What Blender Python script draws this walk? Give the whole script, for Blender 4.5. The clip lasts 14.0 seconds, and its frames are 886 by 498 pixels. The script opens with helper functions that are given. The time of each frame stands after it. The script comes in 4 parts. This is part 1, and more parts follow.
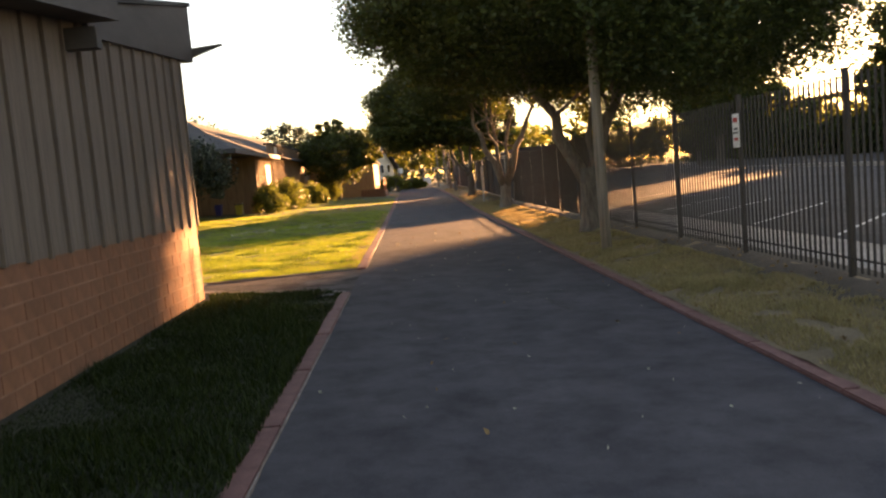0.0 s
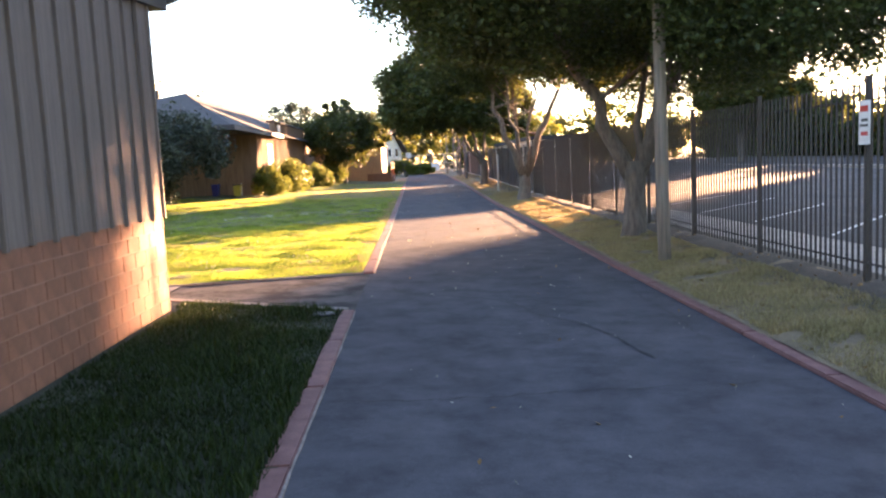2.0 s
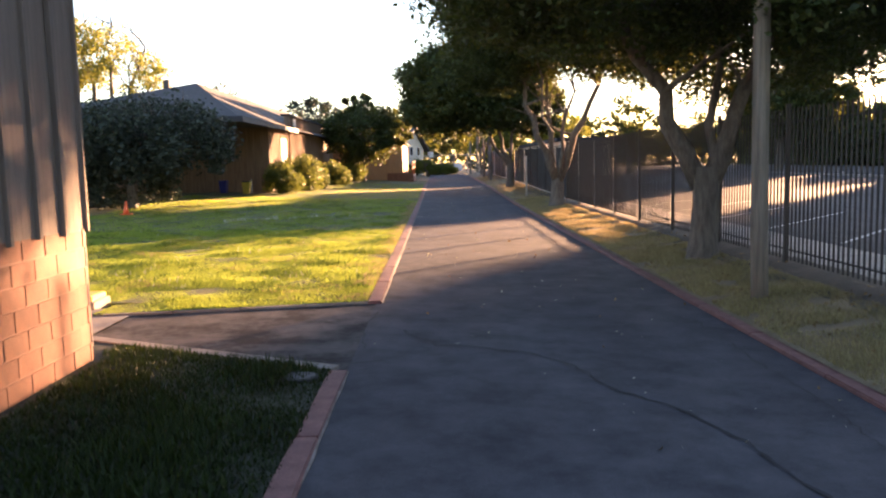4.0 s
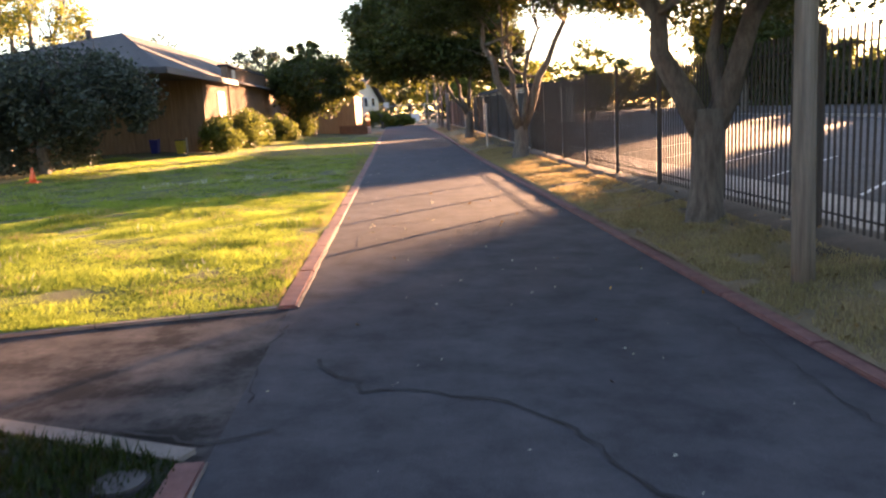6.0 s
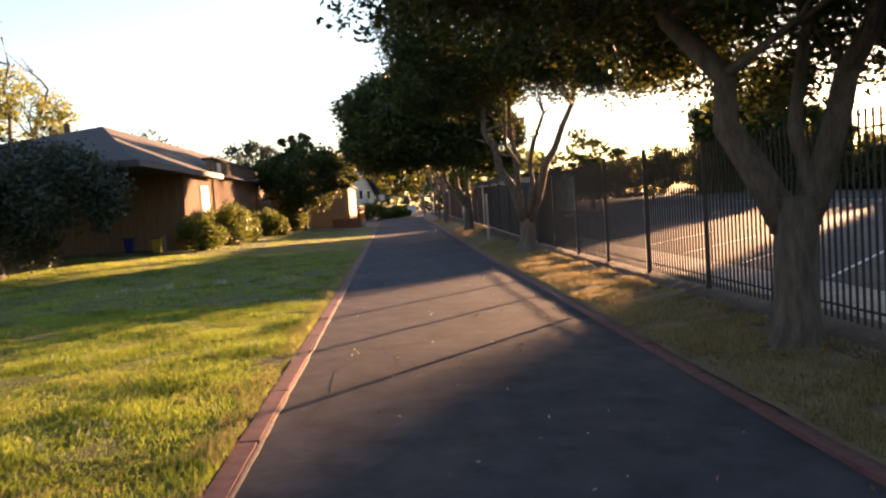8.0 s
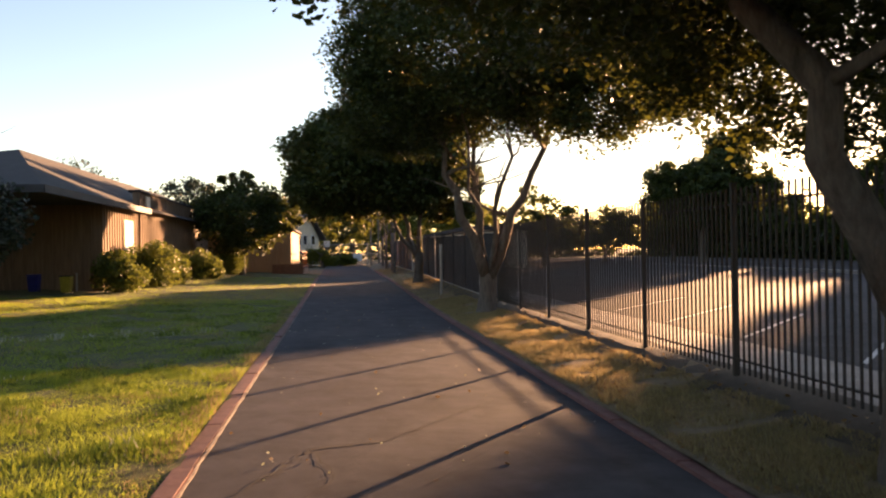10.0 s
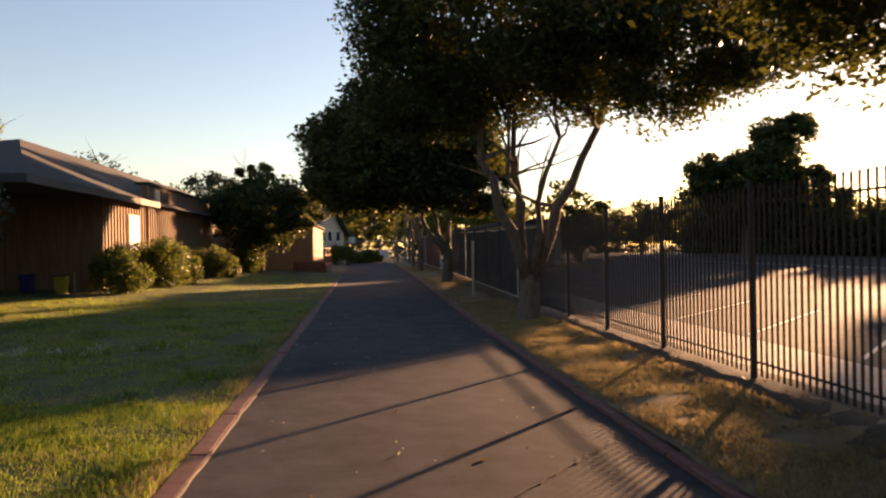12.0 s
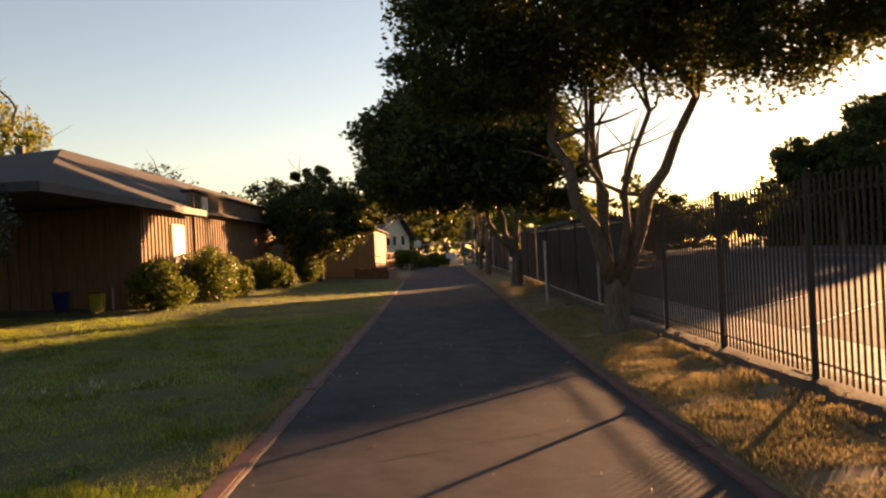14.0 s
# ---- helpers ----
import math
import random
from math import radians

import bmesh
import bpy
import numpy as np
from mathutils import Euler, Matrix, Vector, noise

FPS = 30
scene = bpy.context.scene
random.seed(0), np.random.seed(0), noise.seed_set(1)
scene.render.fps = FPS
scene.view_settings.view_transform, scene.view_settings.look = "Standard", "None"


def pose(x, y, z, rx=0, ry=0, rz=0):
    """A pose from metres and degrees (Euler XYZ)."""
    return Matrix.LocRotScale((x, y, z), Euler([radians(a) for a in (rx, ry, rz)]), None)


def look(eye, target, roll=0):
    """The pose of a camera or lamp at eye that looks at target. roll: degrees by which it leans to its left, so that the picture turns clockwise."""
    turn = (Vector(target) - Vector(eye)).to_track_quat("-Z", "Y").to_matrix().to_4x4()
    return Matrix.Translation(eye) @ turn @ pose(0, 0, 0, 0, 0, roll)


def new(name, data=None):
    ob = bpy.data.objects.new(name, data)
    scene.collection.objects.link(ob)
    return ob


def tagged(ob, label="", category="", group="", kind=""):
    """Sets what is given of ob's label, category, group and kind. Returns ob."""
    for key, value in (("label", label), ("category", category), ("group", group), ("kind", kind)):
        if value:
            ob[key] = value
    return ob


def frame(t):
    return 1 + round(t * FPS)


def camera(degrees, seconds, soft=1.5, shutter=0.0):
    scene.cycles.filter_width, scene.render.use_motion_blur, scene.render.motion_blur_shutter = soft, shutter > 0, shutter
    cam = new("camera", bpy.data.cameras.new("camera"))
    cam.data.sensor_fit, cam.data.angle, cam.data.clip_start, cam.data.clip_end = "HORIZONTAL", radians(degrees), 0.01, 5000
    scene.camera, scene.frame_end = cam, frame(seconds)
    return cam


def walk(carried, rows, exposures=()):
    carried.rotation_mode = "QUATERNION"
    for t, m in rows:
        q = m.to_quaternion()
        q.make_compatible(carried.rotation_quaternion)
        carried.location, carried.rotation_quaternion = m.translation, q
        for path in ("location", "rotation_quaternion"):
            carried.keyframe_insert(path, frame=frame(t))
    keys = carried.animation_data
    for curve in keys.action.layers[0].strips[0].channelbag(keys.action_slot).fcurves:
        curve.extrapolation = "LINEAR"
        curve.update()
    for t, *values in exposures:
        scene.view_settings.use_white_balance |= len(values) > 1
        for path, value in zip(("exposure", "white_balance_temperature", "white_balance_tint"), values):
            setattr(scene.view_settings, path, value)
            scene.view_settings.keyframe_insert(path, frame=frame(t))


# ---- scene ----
cam = camera(58.4, 14.0, 2.2, 0.3)
EXPOSURES = [(0.0, 3.6, 9000, 30), (0.5, 2.5, 8400, 30), (0.8, 2.7, 7700, 30), (1.2, 3.2, 7200, 30), (1.5, 3.95, 6900, 30), (2.0, 4.6, 6500, 30), (4.5, 3.85, 6700, 30), (5.0, 4.0, 6800, 30), (6.0, 4.1, 6700, 30), (7.5, 3.4, 6700, 28), (8.0, 3.2, 6800, 28), (10.5, 2.75, 7100, 28), (12.0, 2.3, 7100, 28), (12.5, 2.25, 7000, 28), (13.0, 2.5, 8300, 28), (14.0, 2.4, 8300, 28)]
PATH = [
    (0, (-0.394, -1.536, 1.566), (-0.326, 0.454, 1.381), -5.0),
    (0.5, (-0.402, -0.977, 1.64), (-0.347, 1.019, 1.526), -5.6),
    (1, (-0.508, -0.394, 1.685), (-0.468, 1.604, 1.601), -4.0),
    (1.5, (-0.517, 0.196, 1.676), (-0.504, 2.19, 1.527), -2.5),
    (2, (-0.608, 0.873, 1.63), (-0.55, 2.86, 1.41), -2.8),
    (2.2, (-0.691, 1.132, 1.636), (-0.604, 3.117, 1.403), -3.2),
    (4.3, (-0.584, 3.797, 1.627), (-0.585, 5.785, 1.41), -1.4),
    (4.5, (-0.551, 3.994, 1.599), (-0.563, 5.979, 1.354), -1.7),
    (5, (-0.501, 4.705, 1.564), (-0.486, 6.675, 1.217), -2.4),
    (5.5, (-0.454, 5.303, 1.588), (-0.389, 7.267, 1.218), -4.0),
    (6, (-0.376, 5.916, 1.603), (-0.279, 7.884, 1.26), -3.0),
    (6.5, (-0.377, 6.619, 1.644), (-0.227, 8.597, 1.391), -1.0),
    (7, (-0.343, 7.244, 1.63), (-0.233, 9.233, 1.443), -2.5),
    (7.5, (-0.355, 7.863, 1.655), (-0.275, 9.855, 1.499), -2.9),
    (8, (-0.279, 8.461, 1.63), (-0.161, 10.453, 1.511), -3.8),
    (8.2, (-0.26, 8.708, 1.61), (-0.108, 10.7, 1.512), -3.6),
    (10.3, (-0.245, 11.433, 1.596), (0.017, 13.415, 1.602), -1.0),
    (10.5, (-0.208, 11.701, 1.598), (0.04, 13.685, 1.599), -1.2),
    (11, (-0.151, 12.28, 1.635), (0.103, 14.263, 1.618), -0.6),
    (11.5, (-0.102, 12.918, 1.643), (0.133, 14.904, 1.639), 0.1),
    (12, (-0.065, 13.661, 1.628), (0.128, 15.652, 1.624), -1.0),
    (12.5, (-0.002, 14.361, 1.611), (0.122, 16.357, 1.657), -3.3),
    (13, (0.098, 15.013, 1.637), (0.195, 17.01, 1.655), -3.7),
    (13.5, (0.196, 15.59, 1.628), (0.249, 17.589, 1.602), -3.5),
    (14, (0.227, 16.297, 1.657), (0.246, 18.297, 1.663), -2.8),
]
walk(cam, [(t, look(eye, target, roll)) for t, eye, target, roll in PATH], EXPOSURES)

# ---- world and sun ----
SUN_AZ, SUN_EL = 37.5, 6.6
sun_way = Vector((math.sin(radians(SUN_AZ)) * math.cos(radians(SUN_EL)), math.cos(radians(SUN_AZ)) * math.cos(radians(SUN_EL)), math.sin(radians(SUN_EL))))
world = bpy.data.worlds.new("world")
scene.world = world
world.use_nodes = True
wn = world.node_tree.nodes
sky = wn.new("ShaderNodeTexSky")
sky.sky_type, sky.sun_disc = "NISHITA", False
sky.sun_elevation, sky.sun_rotation = radians(SUN_EL), radians(SUN_AZ)
sky.air_density, sky.dust_density, sky.ozone_density = 1.0, 0.35, 1.6
wn["Background"].inputs["Strength"].default_value = 0.054
world.node_tree.links.new(sky.outputs[0], wn["Background"].inputs["Color"])
sun = new("sun", bpy.data.lights.new("sun", "SUN"))
sun.data.energy, sun.data.angle, sun.data.color = 5.0, radians(0.9), (1.0, 0.60, 0.29)
sun.matrix_world = look(sun_way * 60, (0, 0, 0))

# ---- materials ----
def material(name, rough=0.8, metal=0.0):
    m = bpy.data.materials.new(name)
    m.use_nodes = True
    b = m.node_tree.nodes["Principled BSDF"]
    b.inputs["Roughness"].default_value, b.inputs["Metallic"].default_value = rough, metal
    return m, m.node_tree, b


def node(nt, kind, **sockets):
    n = nt.nodes.new(kind)
    for k, v in sockets.items():
        n.inputs[k.replace("_", " ")].default_value = v
    return n


def ramp(nt, fac, stops):
    r = nt.nodes.new("ShaderNodeValToRGB")
    e = r.color_ramp.elements
    while len(e) < len(stops):
        e.new(0.5)
    for el, (p, c) in zip(e, stops):
        el.position, el.color = p, (*c, 1)
    nt.links.new(fac, r.inputs[0])
    return r.outputs[0]


def mix(nt, fac, a, b, how="MIX"):
    n = nt.nodes.new("ShaderNodeMix")
    n.data_type, n.blend_type = "RGBA", how
    for sock, v in ((n.inputs[0], fac), (n.inputs[6], a), (n.inputs[7], b)):
        if isinstance(v, (int, float)):
            sock.default_value = v
        elif isinstance(v, tuple):
            sock.default_value = (*v, 1)
        else:
            nt.links.new(v, sock)
    return n.outputs[2]


def noise_of(nt, scale, detail=6.0, rough=0.6, stretch=None, space="Object"):
    tc = nt.nodes.new("ShaderNodeTexCoord")
    out = tc.outputs[space]
    if stretch:
        mp = nt.nodes.new("ShaderNodeMapping")
        mp.inputs["Scale"].default_value = stretch
        nt.links.new(out, mp.inputs[0])
        out = mp.outputs[0]
    n = node(nt, "ShaderNodeTexNoise", Scale=scale, Detail=detail, Roughness=rough)
    nt.links.new(out, n.inputs["Vector"])
    return n.outputs[0]


def bump(nt, b, fac, strength=0.4, distance=0.01):
    n = node(nt, "ShaderNodeBump", Strength=strength, Distance=distance)
    nt.links.new(fac, n.inputs["Height"])
    nt.links.new(n.outputs[0], b.inputs["Normal"])


def plain(name, dark, light, scale=6.0, rough=0.8, metal=0.0, grain=60.0, relief=0.3, depth=0.004, stretch=None, vary=0.0):
    """Two tones over a coarse noise, a finer one over it, fine relief."""
    m, nt, b = material(name, rough, metal)
    col = ramp(nt, noise_of(nt, scale, stretch=stretch), [(0.3, dark), (0.72, light)])
    fine = noise_of(nt, grain, stretch=stretch)
    col = mix(nt, 0.35, col, ramp(nt, fine, [(0.3, (0.35, 0.35, 0.35)), (0.7, (1.0, 1.0, 1.0))]), "MULTIPLY")
    if vary:
        info = nt.nodes.new("ShaderNodeObjectInfo")
        col = mix(nt, vary, col, ramp(nt, info.outputs["Random"], [(0.0, (0.45, 0.42, 0.40)), (1.0, (1.0, 1.0, 1.0))]), "MULTIPLY")
    nt.links.new(col, b.inputs["Base Color"])
    bump(nt, b, fine, relief, depth)
    return m


def leafy(name, dark, light, through_tone, share=0.35, rough=0.5, patch=None, gloss=0.2):
    """Leaves: island-varied green, some light passing through."""
    m = bpy.data.materials.new(name)
    m.use_nodes = True
    nt = m.node_tree
    b = nt.nodes["Principled BSDF"]
    b.inputs["Roughness"].default_value = rough
    b.inputs["Specular IOR Level"].default_value = gloss
    geo = nt.nodes.new("ShaderNodeNewGeometry")
    col = ramp(nt, geo.outputs["Random Per Island"], [(0.0, dark), (1.0, light)])
    if patch:
        col = mix(nt, 0.75, col, ramp(nt, noise_of(nt, 1.6, 6, 0.65), patch), "MULTIPLY")
    nt.links.new(col, b.inputs["Base Color"])
    tr = nt.nodes.new("ShaderNodeBsdfTranslucent")
    tcol = mix(nt, 0.5, ramp(nt, geo.outputs["Random Per Island"], [(0.0, dark), (1.0, through_tone)]), through_tone)
    nt.links.new(tcol, tr.inputs[0])
    ms = nt.nodes.new("ShaderNodeMixShader")
    ms.inputs[0].default_value = share
    nt.links.new(b.outputs[0], ms.inputs[1])
    nt.links.new(tr.outputs[0], ms.inputs[2])
    nt.links.new(ms.outputs[0], nt.nodes["Material Output"].inputs[0])
    return m


def asphalt_material(name, dark, light, stains=0.0):
    m, nt, b = material(name, 0.9)
    b.inputs["Specular IOR Level"].default_value = 0.12
    big = noise_of(nt, 0.35, 5)
    mid = noise_of(nt, 2.2, 8, 0.7)
    grit = noise_of(nt, 160.0, 3)
    col = ramp(nt, big, [(0.3, dark), (0.7, light)])
    col = mix(nt, 0.75, col, ramp(nt, mid, [(0.3, (0.45, 0.45, 0.46)), (0.52, (0.95, 0.95, 0.95)), (0.72, (1.35, 1.32, 1.28))]), "MULTIPLY")
    col = mix(nt, 0.45, col, ramp(nt, grit, [(0.35, (0.4, 0.4, 0.4)), (0.62, (1.0, 1.0, 1.0)), (0.74, (1.9, 1.85, 1.75))]), "MULTIPLY")
    streak = noise_of(nt, 1.2, 5, 0.6, (1.0, 0.12, 1.0))
    col = mix(nt, 0.3, col, ramp(nt, streak, [(0.35, (0.6, 0.6, 0.62)), (0.65, (1.1, 1.08, 1.05))]), "MULTIPLY")
    if stains:
        blot = noise_of(nt, 1.5, 7, 0.72)
        col = mix(nt, stains, col, ramp(nt, blot, [(0.42, (0.25, 0.23, 0.22)), (0.5, (0.8, 0.78, 0.76)), (0.6, (1.25, 1.2, 1.12))]), "MULTIPLY")
    nt.links.new(col, b.inputs["Base Color"])
    bump(nt, b, grit, 0.25, 0.003)
    return m


ASPHALT = asphalt_material("asphalt", (0.064, 0.065, 0.074), (0.100, 0.099, 0.106), 0.1)
ASPHALT_OLD = asphalt_material("stained old asphalt", (0.055, 0.053, 0.056), (0.125, 0.118, 0.114), 0.9)
ASPHALT_LOT = asphalt_material("parking asphalt", (0.052, 0.050, 0.051), (0.09, 0.084, 0.082))
CONCRETE = plain("concrete", (0.20, 0.175, 0.15), (0.33, 0.295, 0.26), 2.0, 0.85)
OLD_CONCRETE = plain("weathered grey-brown concrete", (0.14, 0.12, 0.10), (0.26, 0.23, 0.20), 3.0, 0.88, grain=45, relief=0.5)
KERB_RED = plain("faded red kerb paint", (0.15, 0.062, 0.054), (0.27, 0.125, 0.105), 7.0, 0.85, relief=0.6, vary=0.35)
SOIL = plain("lawn soil", (0.045, 0.055, 0.015), (0.11, 0.115, 0.03), 1.3, 0.95, grain=30, relief=0.8, depth=0.02)
DRY_SOIL = plain("dry soil", (0.13, 0.095, 0.052), (0.27, 0.20, 0.115), 1.6, 0.95, grain=25, relief=0.8, depth=0.02)
EARTH = plain("far earth", (0.08, 0.08, 0.04), (0.15, 0.13, 0.07), 0.05, 0.95, grain=2)
SIDING = plain("weathered grey-brown siding", (0.125, 0.10, 0.085), (0.20, 0.165, 0.14), 3.0, 0.85, grain=40, stretch=(6, 6, 0.5), vary=0.25)
SIDING_B = plain("brown siding", (0.14, 0.09, 0.056), (0.26, 0.172, 0.105), 2.0, 0.85, grain=30, stretch=(5, 5, 0.5))
# Siding tone darkened: the shade along the projecting battens is put into it.
BATTEN = plain("batten in shade tone", (0.10, 0.082, 0.07), (0.165, 0.135, 0.115), 3.0, 0.85, grain=40, stretch=(6, 6, 0.5))
BLOCK = plain("painted block", (0.17, 0.072, 0.04), (0.30, 0.13, 0.072), 5.0, 0.8, grain=70, relief=0.6, vary=0.3)
MORTAR = plain("mortar", (0.24, 0.125, 0.085), (0.36, 0.20, 0.14), 5.0, 0.95)
FASCIA = plain("dark fascia", (0.035, 0.032, 0.032), (0.065, 0.06, 0.058), 4.0, 0.7, stretch=(1, 0.3, 1))
ROOFING = plain("grey roofing", (0.020, 0.020, 0.022), (0.042, 0.041, 0.042), 1.5, 0.95, grain=25, relief=0.8, depth=0.02)
BARK = plain("grey bark", (0.07, 0.06, 0.05), (0.20, 0.172, 0.142), 5.0, 0.95, grain=25, relief=1.0, depth=0.03, stretch=(3, 3, 0.7))
POLE_WOOD = plain("weathered pole wood", (0.11, 0.093, 0.072), (0.23, 0.195, 0.152), 4.0, 0.9, grain=30, relief=0.7, depth=0.008, stretch=(8, 8, 0.4))
STEEL = plain("dark brown painted steel", (0.022, 0.018, 0.015), (0.042, 0.034, 0.028), 8.0, 0.75, relief=0.1)
PIPE = plain("galvanised pipe", (0.30, 0.29, 0.27), (0.45, 0.43, 0.40), 9.0, 0.45, 0.6, relief=0.1)
WHITE = plain("white paint", (0.62, 0.60, 0.56), (0.80, 0.78, 0.74), 6.0, 0.6)
LINE = plain("worn white line paint", (0.35, 0.34, 0.32), (0.72, 0.70, 0.66), 9.0, 0.8)
YELLOW = plain("yellow paint", (0.62, 0.40, 0.03), (0.80, 0.54, 0.06), 8.0, 0.6)
ORANGE = plain("orange plastic", (0.75, 0.09, 0.015), (0.90, 0.14, 0.03), 8.0, 0.5, relief=0.05)
BLUE = plain("blue plastic", (0.008, 0.012, 0.11), (0.016, 0.022, 0.18), 6.0, 0.4, relief=0.05)
BIN_YELLOW = plain("yellow plastic", (0.26, 0.23, 0.02), (0.38, 0.33, 0.04), 6.0, 0.45, relief=0.05)
BLACK = plain("black plastic", (0.012, 0.012, 0.012), (0.028, 0.028, 0.028), 6.0, 0.5)
TAN_WALL = plain("orange-tan board wall", (0.38, 0.20, 0.09), (0.52, 0.29, 0.14), 3.0, 0.8, stretch=(5, 5, 0.5))
CREAM = plain("cream wall", (0.60, 0.53, 0.40), (0.74, 0.66, 0.52), 2.0, 0.85)
RED_INK = plain("red sign paint", (0.45, 0.03, 0.02), (0.6, 0.05, 0.04), 8.0, 0.6)
RUST = plain("brown painted post", (0.16, 0.075, 0.035), (0.26, 0.13, 0.06), 8.0, 0.7)
SEAL = plain("crack shadow", (0.014, 0.014, 0.015), (0.03, 0.03, 0.032), 9.0, 0.95)
LEAF = leafy("fig leaves", (0.014, 0.027, 0.008), (0.040, 0.060, 0.016), (0.16, 0.17, 0.03), 0.22)
# Lighter leaf tone for sunlit crowns: the sun's brightening is in the colour.
LEAF_LIT = leafy("sunlit-toned leaves", (0.05, 0.075, 0.015), (0.13, 0.16, 0.03), (0.30, 0.30, 0.05), 0.4)
LEAF_GREY = leafy("grey-green leaves", (0.018, 0.028, 0.02), (0.055, 0.072, 0.048), (0.07, 0.09, 0.04), 0.15)
SHRUB = leafy("shrub leaves", (0.03, 0.055, 0.012), (0.095, 0.135, 0.03), (0.24, 0.26, 0.045), 0.3, 0.4)
DARK_SOIL = plain("dark bare soil", (0.04, 0.032, 0.022), (0.085, 0.066, 0.045), 3.0, 0.95, grain=30, relief=0.8, depth=0.02)
GRASS = leafy("lawn grass", (0.065, 0.12, 0.016), (0.23, 0.33, 0.05), (0.42, 0.50, 0.07), 0.55, 0.6, [(0.32, (0.6, 0.68, 0.55)), (0.5, (1.0, 1.0, 0.9)), (0.68, (1.35, 1.2, 0.9))])
STRAW = leafy("dry grass", (0.17, 0.135, 0.065), (0.42, 0.33, 0.19), (0.42, 0.33, 0.16), 0.4, 0.7, [(0.3, (0.42, 0.55, 0.32)), (0.5, (0.9, 0.98, 0.8)), (0.7, (1.25, 1.15, 1.05))])
# Lawn grass again, darkened: the shade by the low building is in its colour.
SHADE_GRASS = leafy("lawn grass darkened for shade", (0.007, 0.016, 0.004), (0.024, 0.043, 0.008), (0.05, 0.075, 0.011), 0.3, 0.5, [(0.32, (0.4, 0.45, 0.4)), (0.5, (0.9, 1.0, 0.9)), (0.68, (1.5, 1.4, 1.0))])
TUFT = leafy("coarse lawn tufts", (0.022, 0.05, 0.009), (0.09, 0.15, 0.024), (0.2, 0.27, 0.035), 0.45, 0.6)
CLOVER = leafy("pale clover heads", (0.30, 0.31, 0.22), (0.55, 0.55, 0.45), (0.4, 0.42, 0.25), 0.3, 0.7)
# Soil of the same strip, shade put into its tone as well.
SHADE_SOIL = plain("lawn soil darkened for shade", (0.010, 0.015, 0.006), (0.028, 0.034, 0.013), 1.3, 0.95, grain=30, relief=0.8, depth=0.02)


def mesh_cloth(name, dark, light, gaps):
    """Woven screen cloth: dark threads with a share of open gaps."""
    m = plain(name, dark, light, 1.2, 0.9, grain=120, relief=0.5)
    nt = m.node_tree
    clear = nt.nodes.new("ShaderNodeBsdfTransparent")
    ms = nt.nodes.new("ShaderNodeMixShader")
    ms.inputs[0].default_value = gaps
    nt.links.new(nt.nodes["Principled BSDF"].outputs[0], ms.inputs[1])
    nt.links.new(clear.outputs[0], ms.inputs[2])
    nt.links.new(ms.outputs[0], nt.nodes["Material Output"].inputs[0])
    return m


SCREEN = mesh_cloth("black windscreen cloth", (0.016, 0.014, 0.013), (0.034, 0.030, 0.027), 0.15)
LITTER = leafy("fallen leaves", (0.10, 0.06, 0.025), (0.28, 0.18, 0.08), (0.3, 0.2, 0.08), 0.2, 0.7)
m_, nt_, b_ = material("window glass", 0.04)
b_.inputs["Base Color"].default_value = (0.03, 0.03, 0.035, 1)
b_.inputs["Specular IOR Level"].default_value = 0.8
GLASS = m_


# ---- building helpers ----
def mesh_of(name, verts, faces, mat, smooth=False):
    me = bpy.data.meshes.new(name)
    me.from_pydata(verts, [], faces)
    me.materials.append(mat)
    if smooth:
        me.polygons.foreach_set("use_smooth", [True] * len(me.polygons))
    me.update()
    return me


def part(name, bm, mat, parent=None, label=""):
    """Links a bmesh, or a mesh, as one object under a thing or a part."""
    if isinstance(bm, bmesh.types.BMesh):
        me = bpy.data.meshes.new(name)
        bm.to_mesh(me)
        bm.free()
        me.materials.append(mat)
    else:
        me = bm
    ob = new(name, me)
    if parent:
        ob.parent = parent
        ob.matrix_parent_inverse = parent.matrix_world.inverted() if parent.parent is None else Matrix()
    if label:
        ob["label"] = label
    return ob


def thing(name, at, label, category, group="", kind=""):
    e = new(name)
    e.location = at
    e.empty_display_size = 0.2
    bpy.context.view_layer.update()
    return tagged(e, label, category, group, kind)


def box(x0, x1, y0, y1, z0, z1, bev=0.0, bm=None):
    own = bm is None
    bm = bm or bmesh.new()
    r = bmesh.ops.create_cube(bm, size=1.0, matrix=Matrix.Translation(((x0 + x1) / 2, (y0 + y1) / 2, (z0 + z1) / 2)) @ Matrix.Diagonal((x1 - x0, y1 - y0, z1 - z0, 1)))
    if bev and own:
        bmesh.ops.bevel(bm, geom=bm.edges[:], offset=bev, segments=2, affect="EDGES")
    return bm


def cyl(a, b, r0, r1=None, sides=12, bm=None):
    bm = bm or bmesh.new()
    a, b = Vector(a), Vector(b)
    q = (b - a).to_track_quat("Z", "Y").to_matrix().to_4x4()
    bmesh.ops.create_cone(bm, cap_ends=True, segments=sides, radius1=r0, radius2=r0 if r1 is None else r1, depth=(b - a).length, matrix=Matrix.Translation((a + b) / 2) @ q)
    return bm


def wobble(x, y, s, seed=0.0):
    return noise.noise(Vector((x * s, y * s, seed)))


def road_rise(y):
    t = min(max((y - 28.0) / 30.0, 0.0), 1.0)
    return 0.24 * t * t * (3 - 2 * t) + max(0.0, y - 58.0) * 0.004


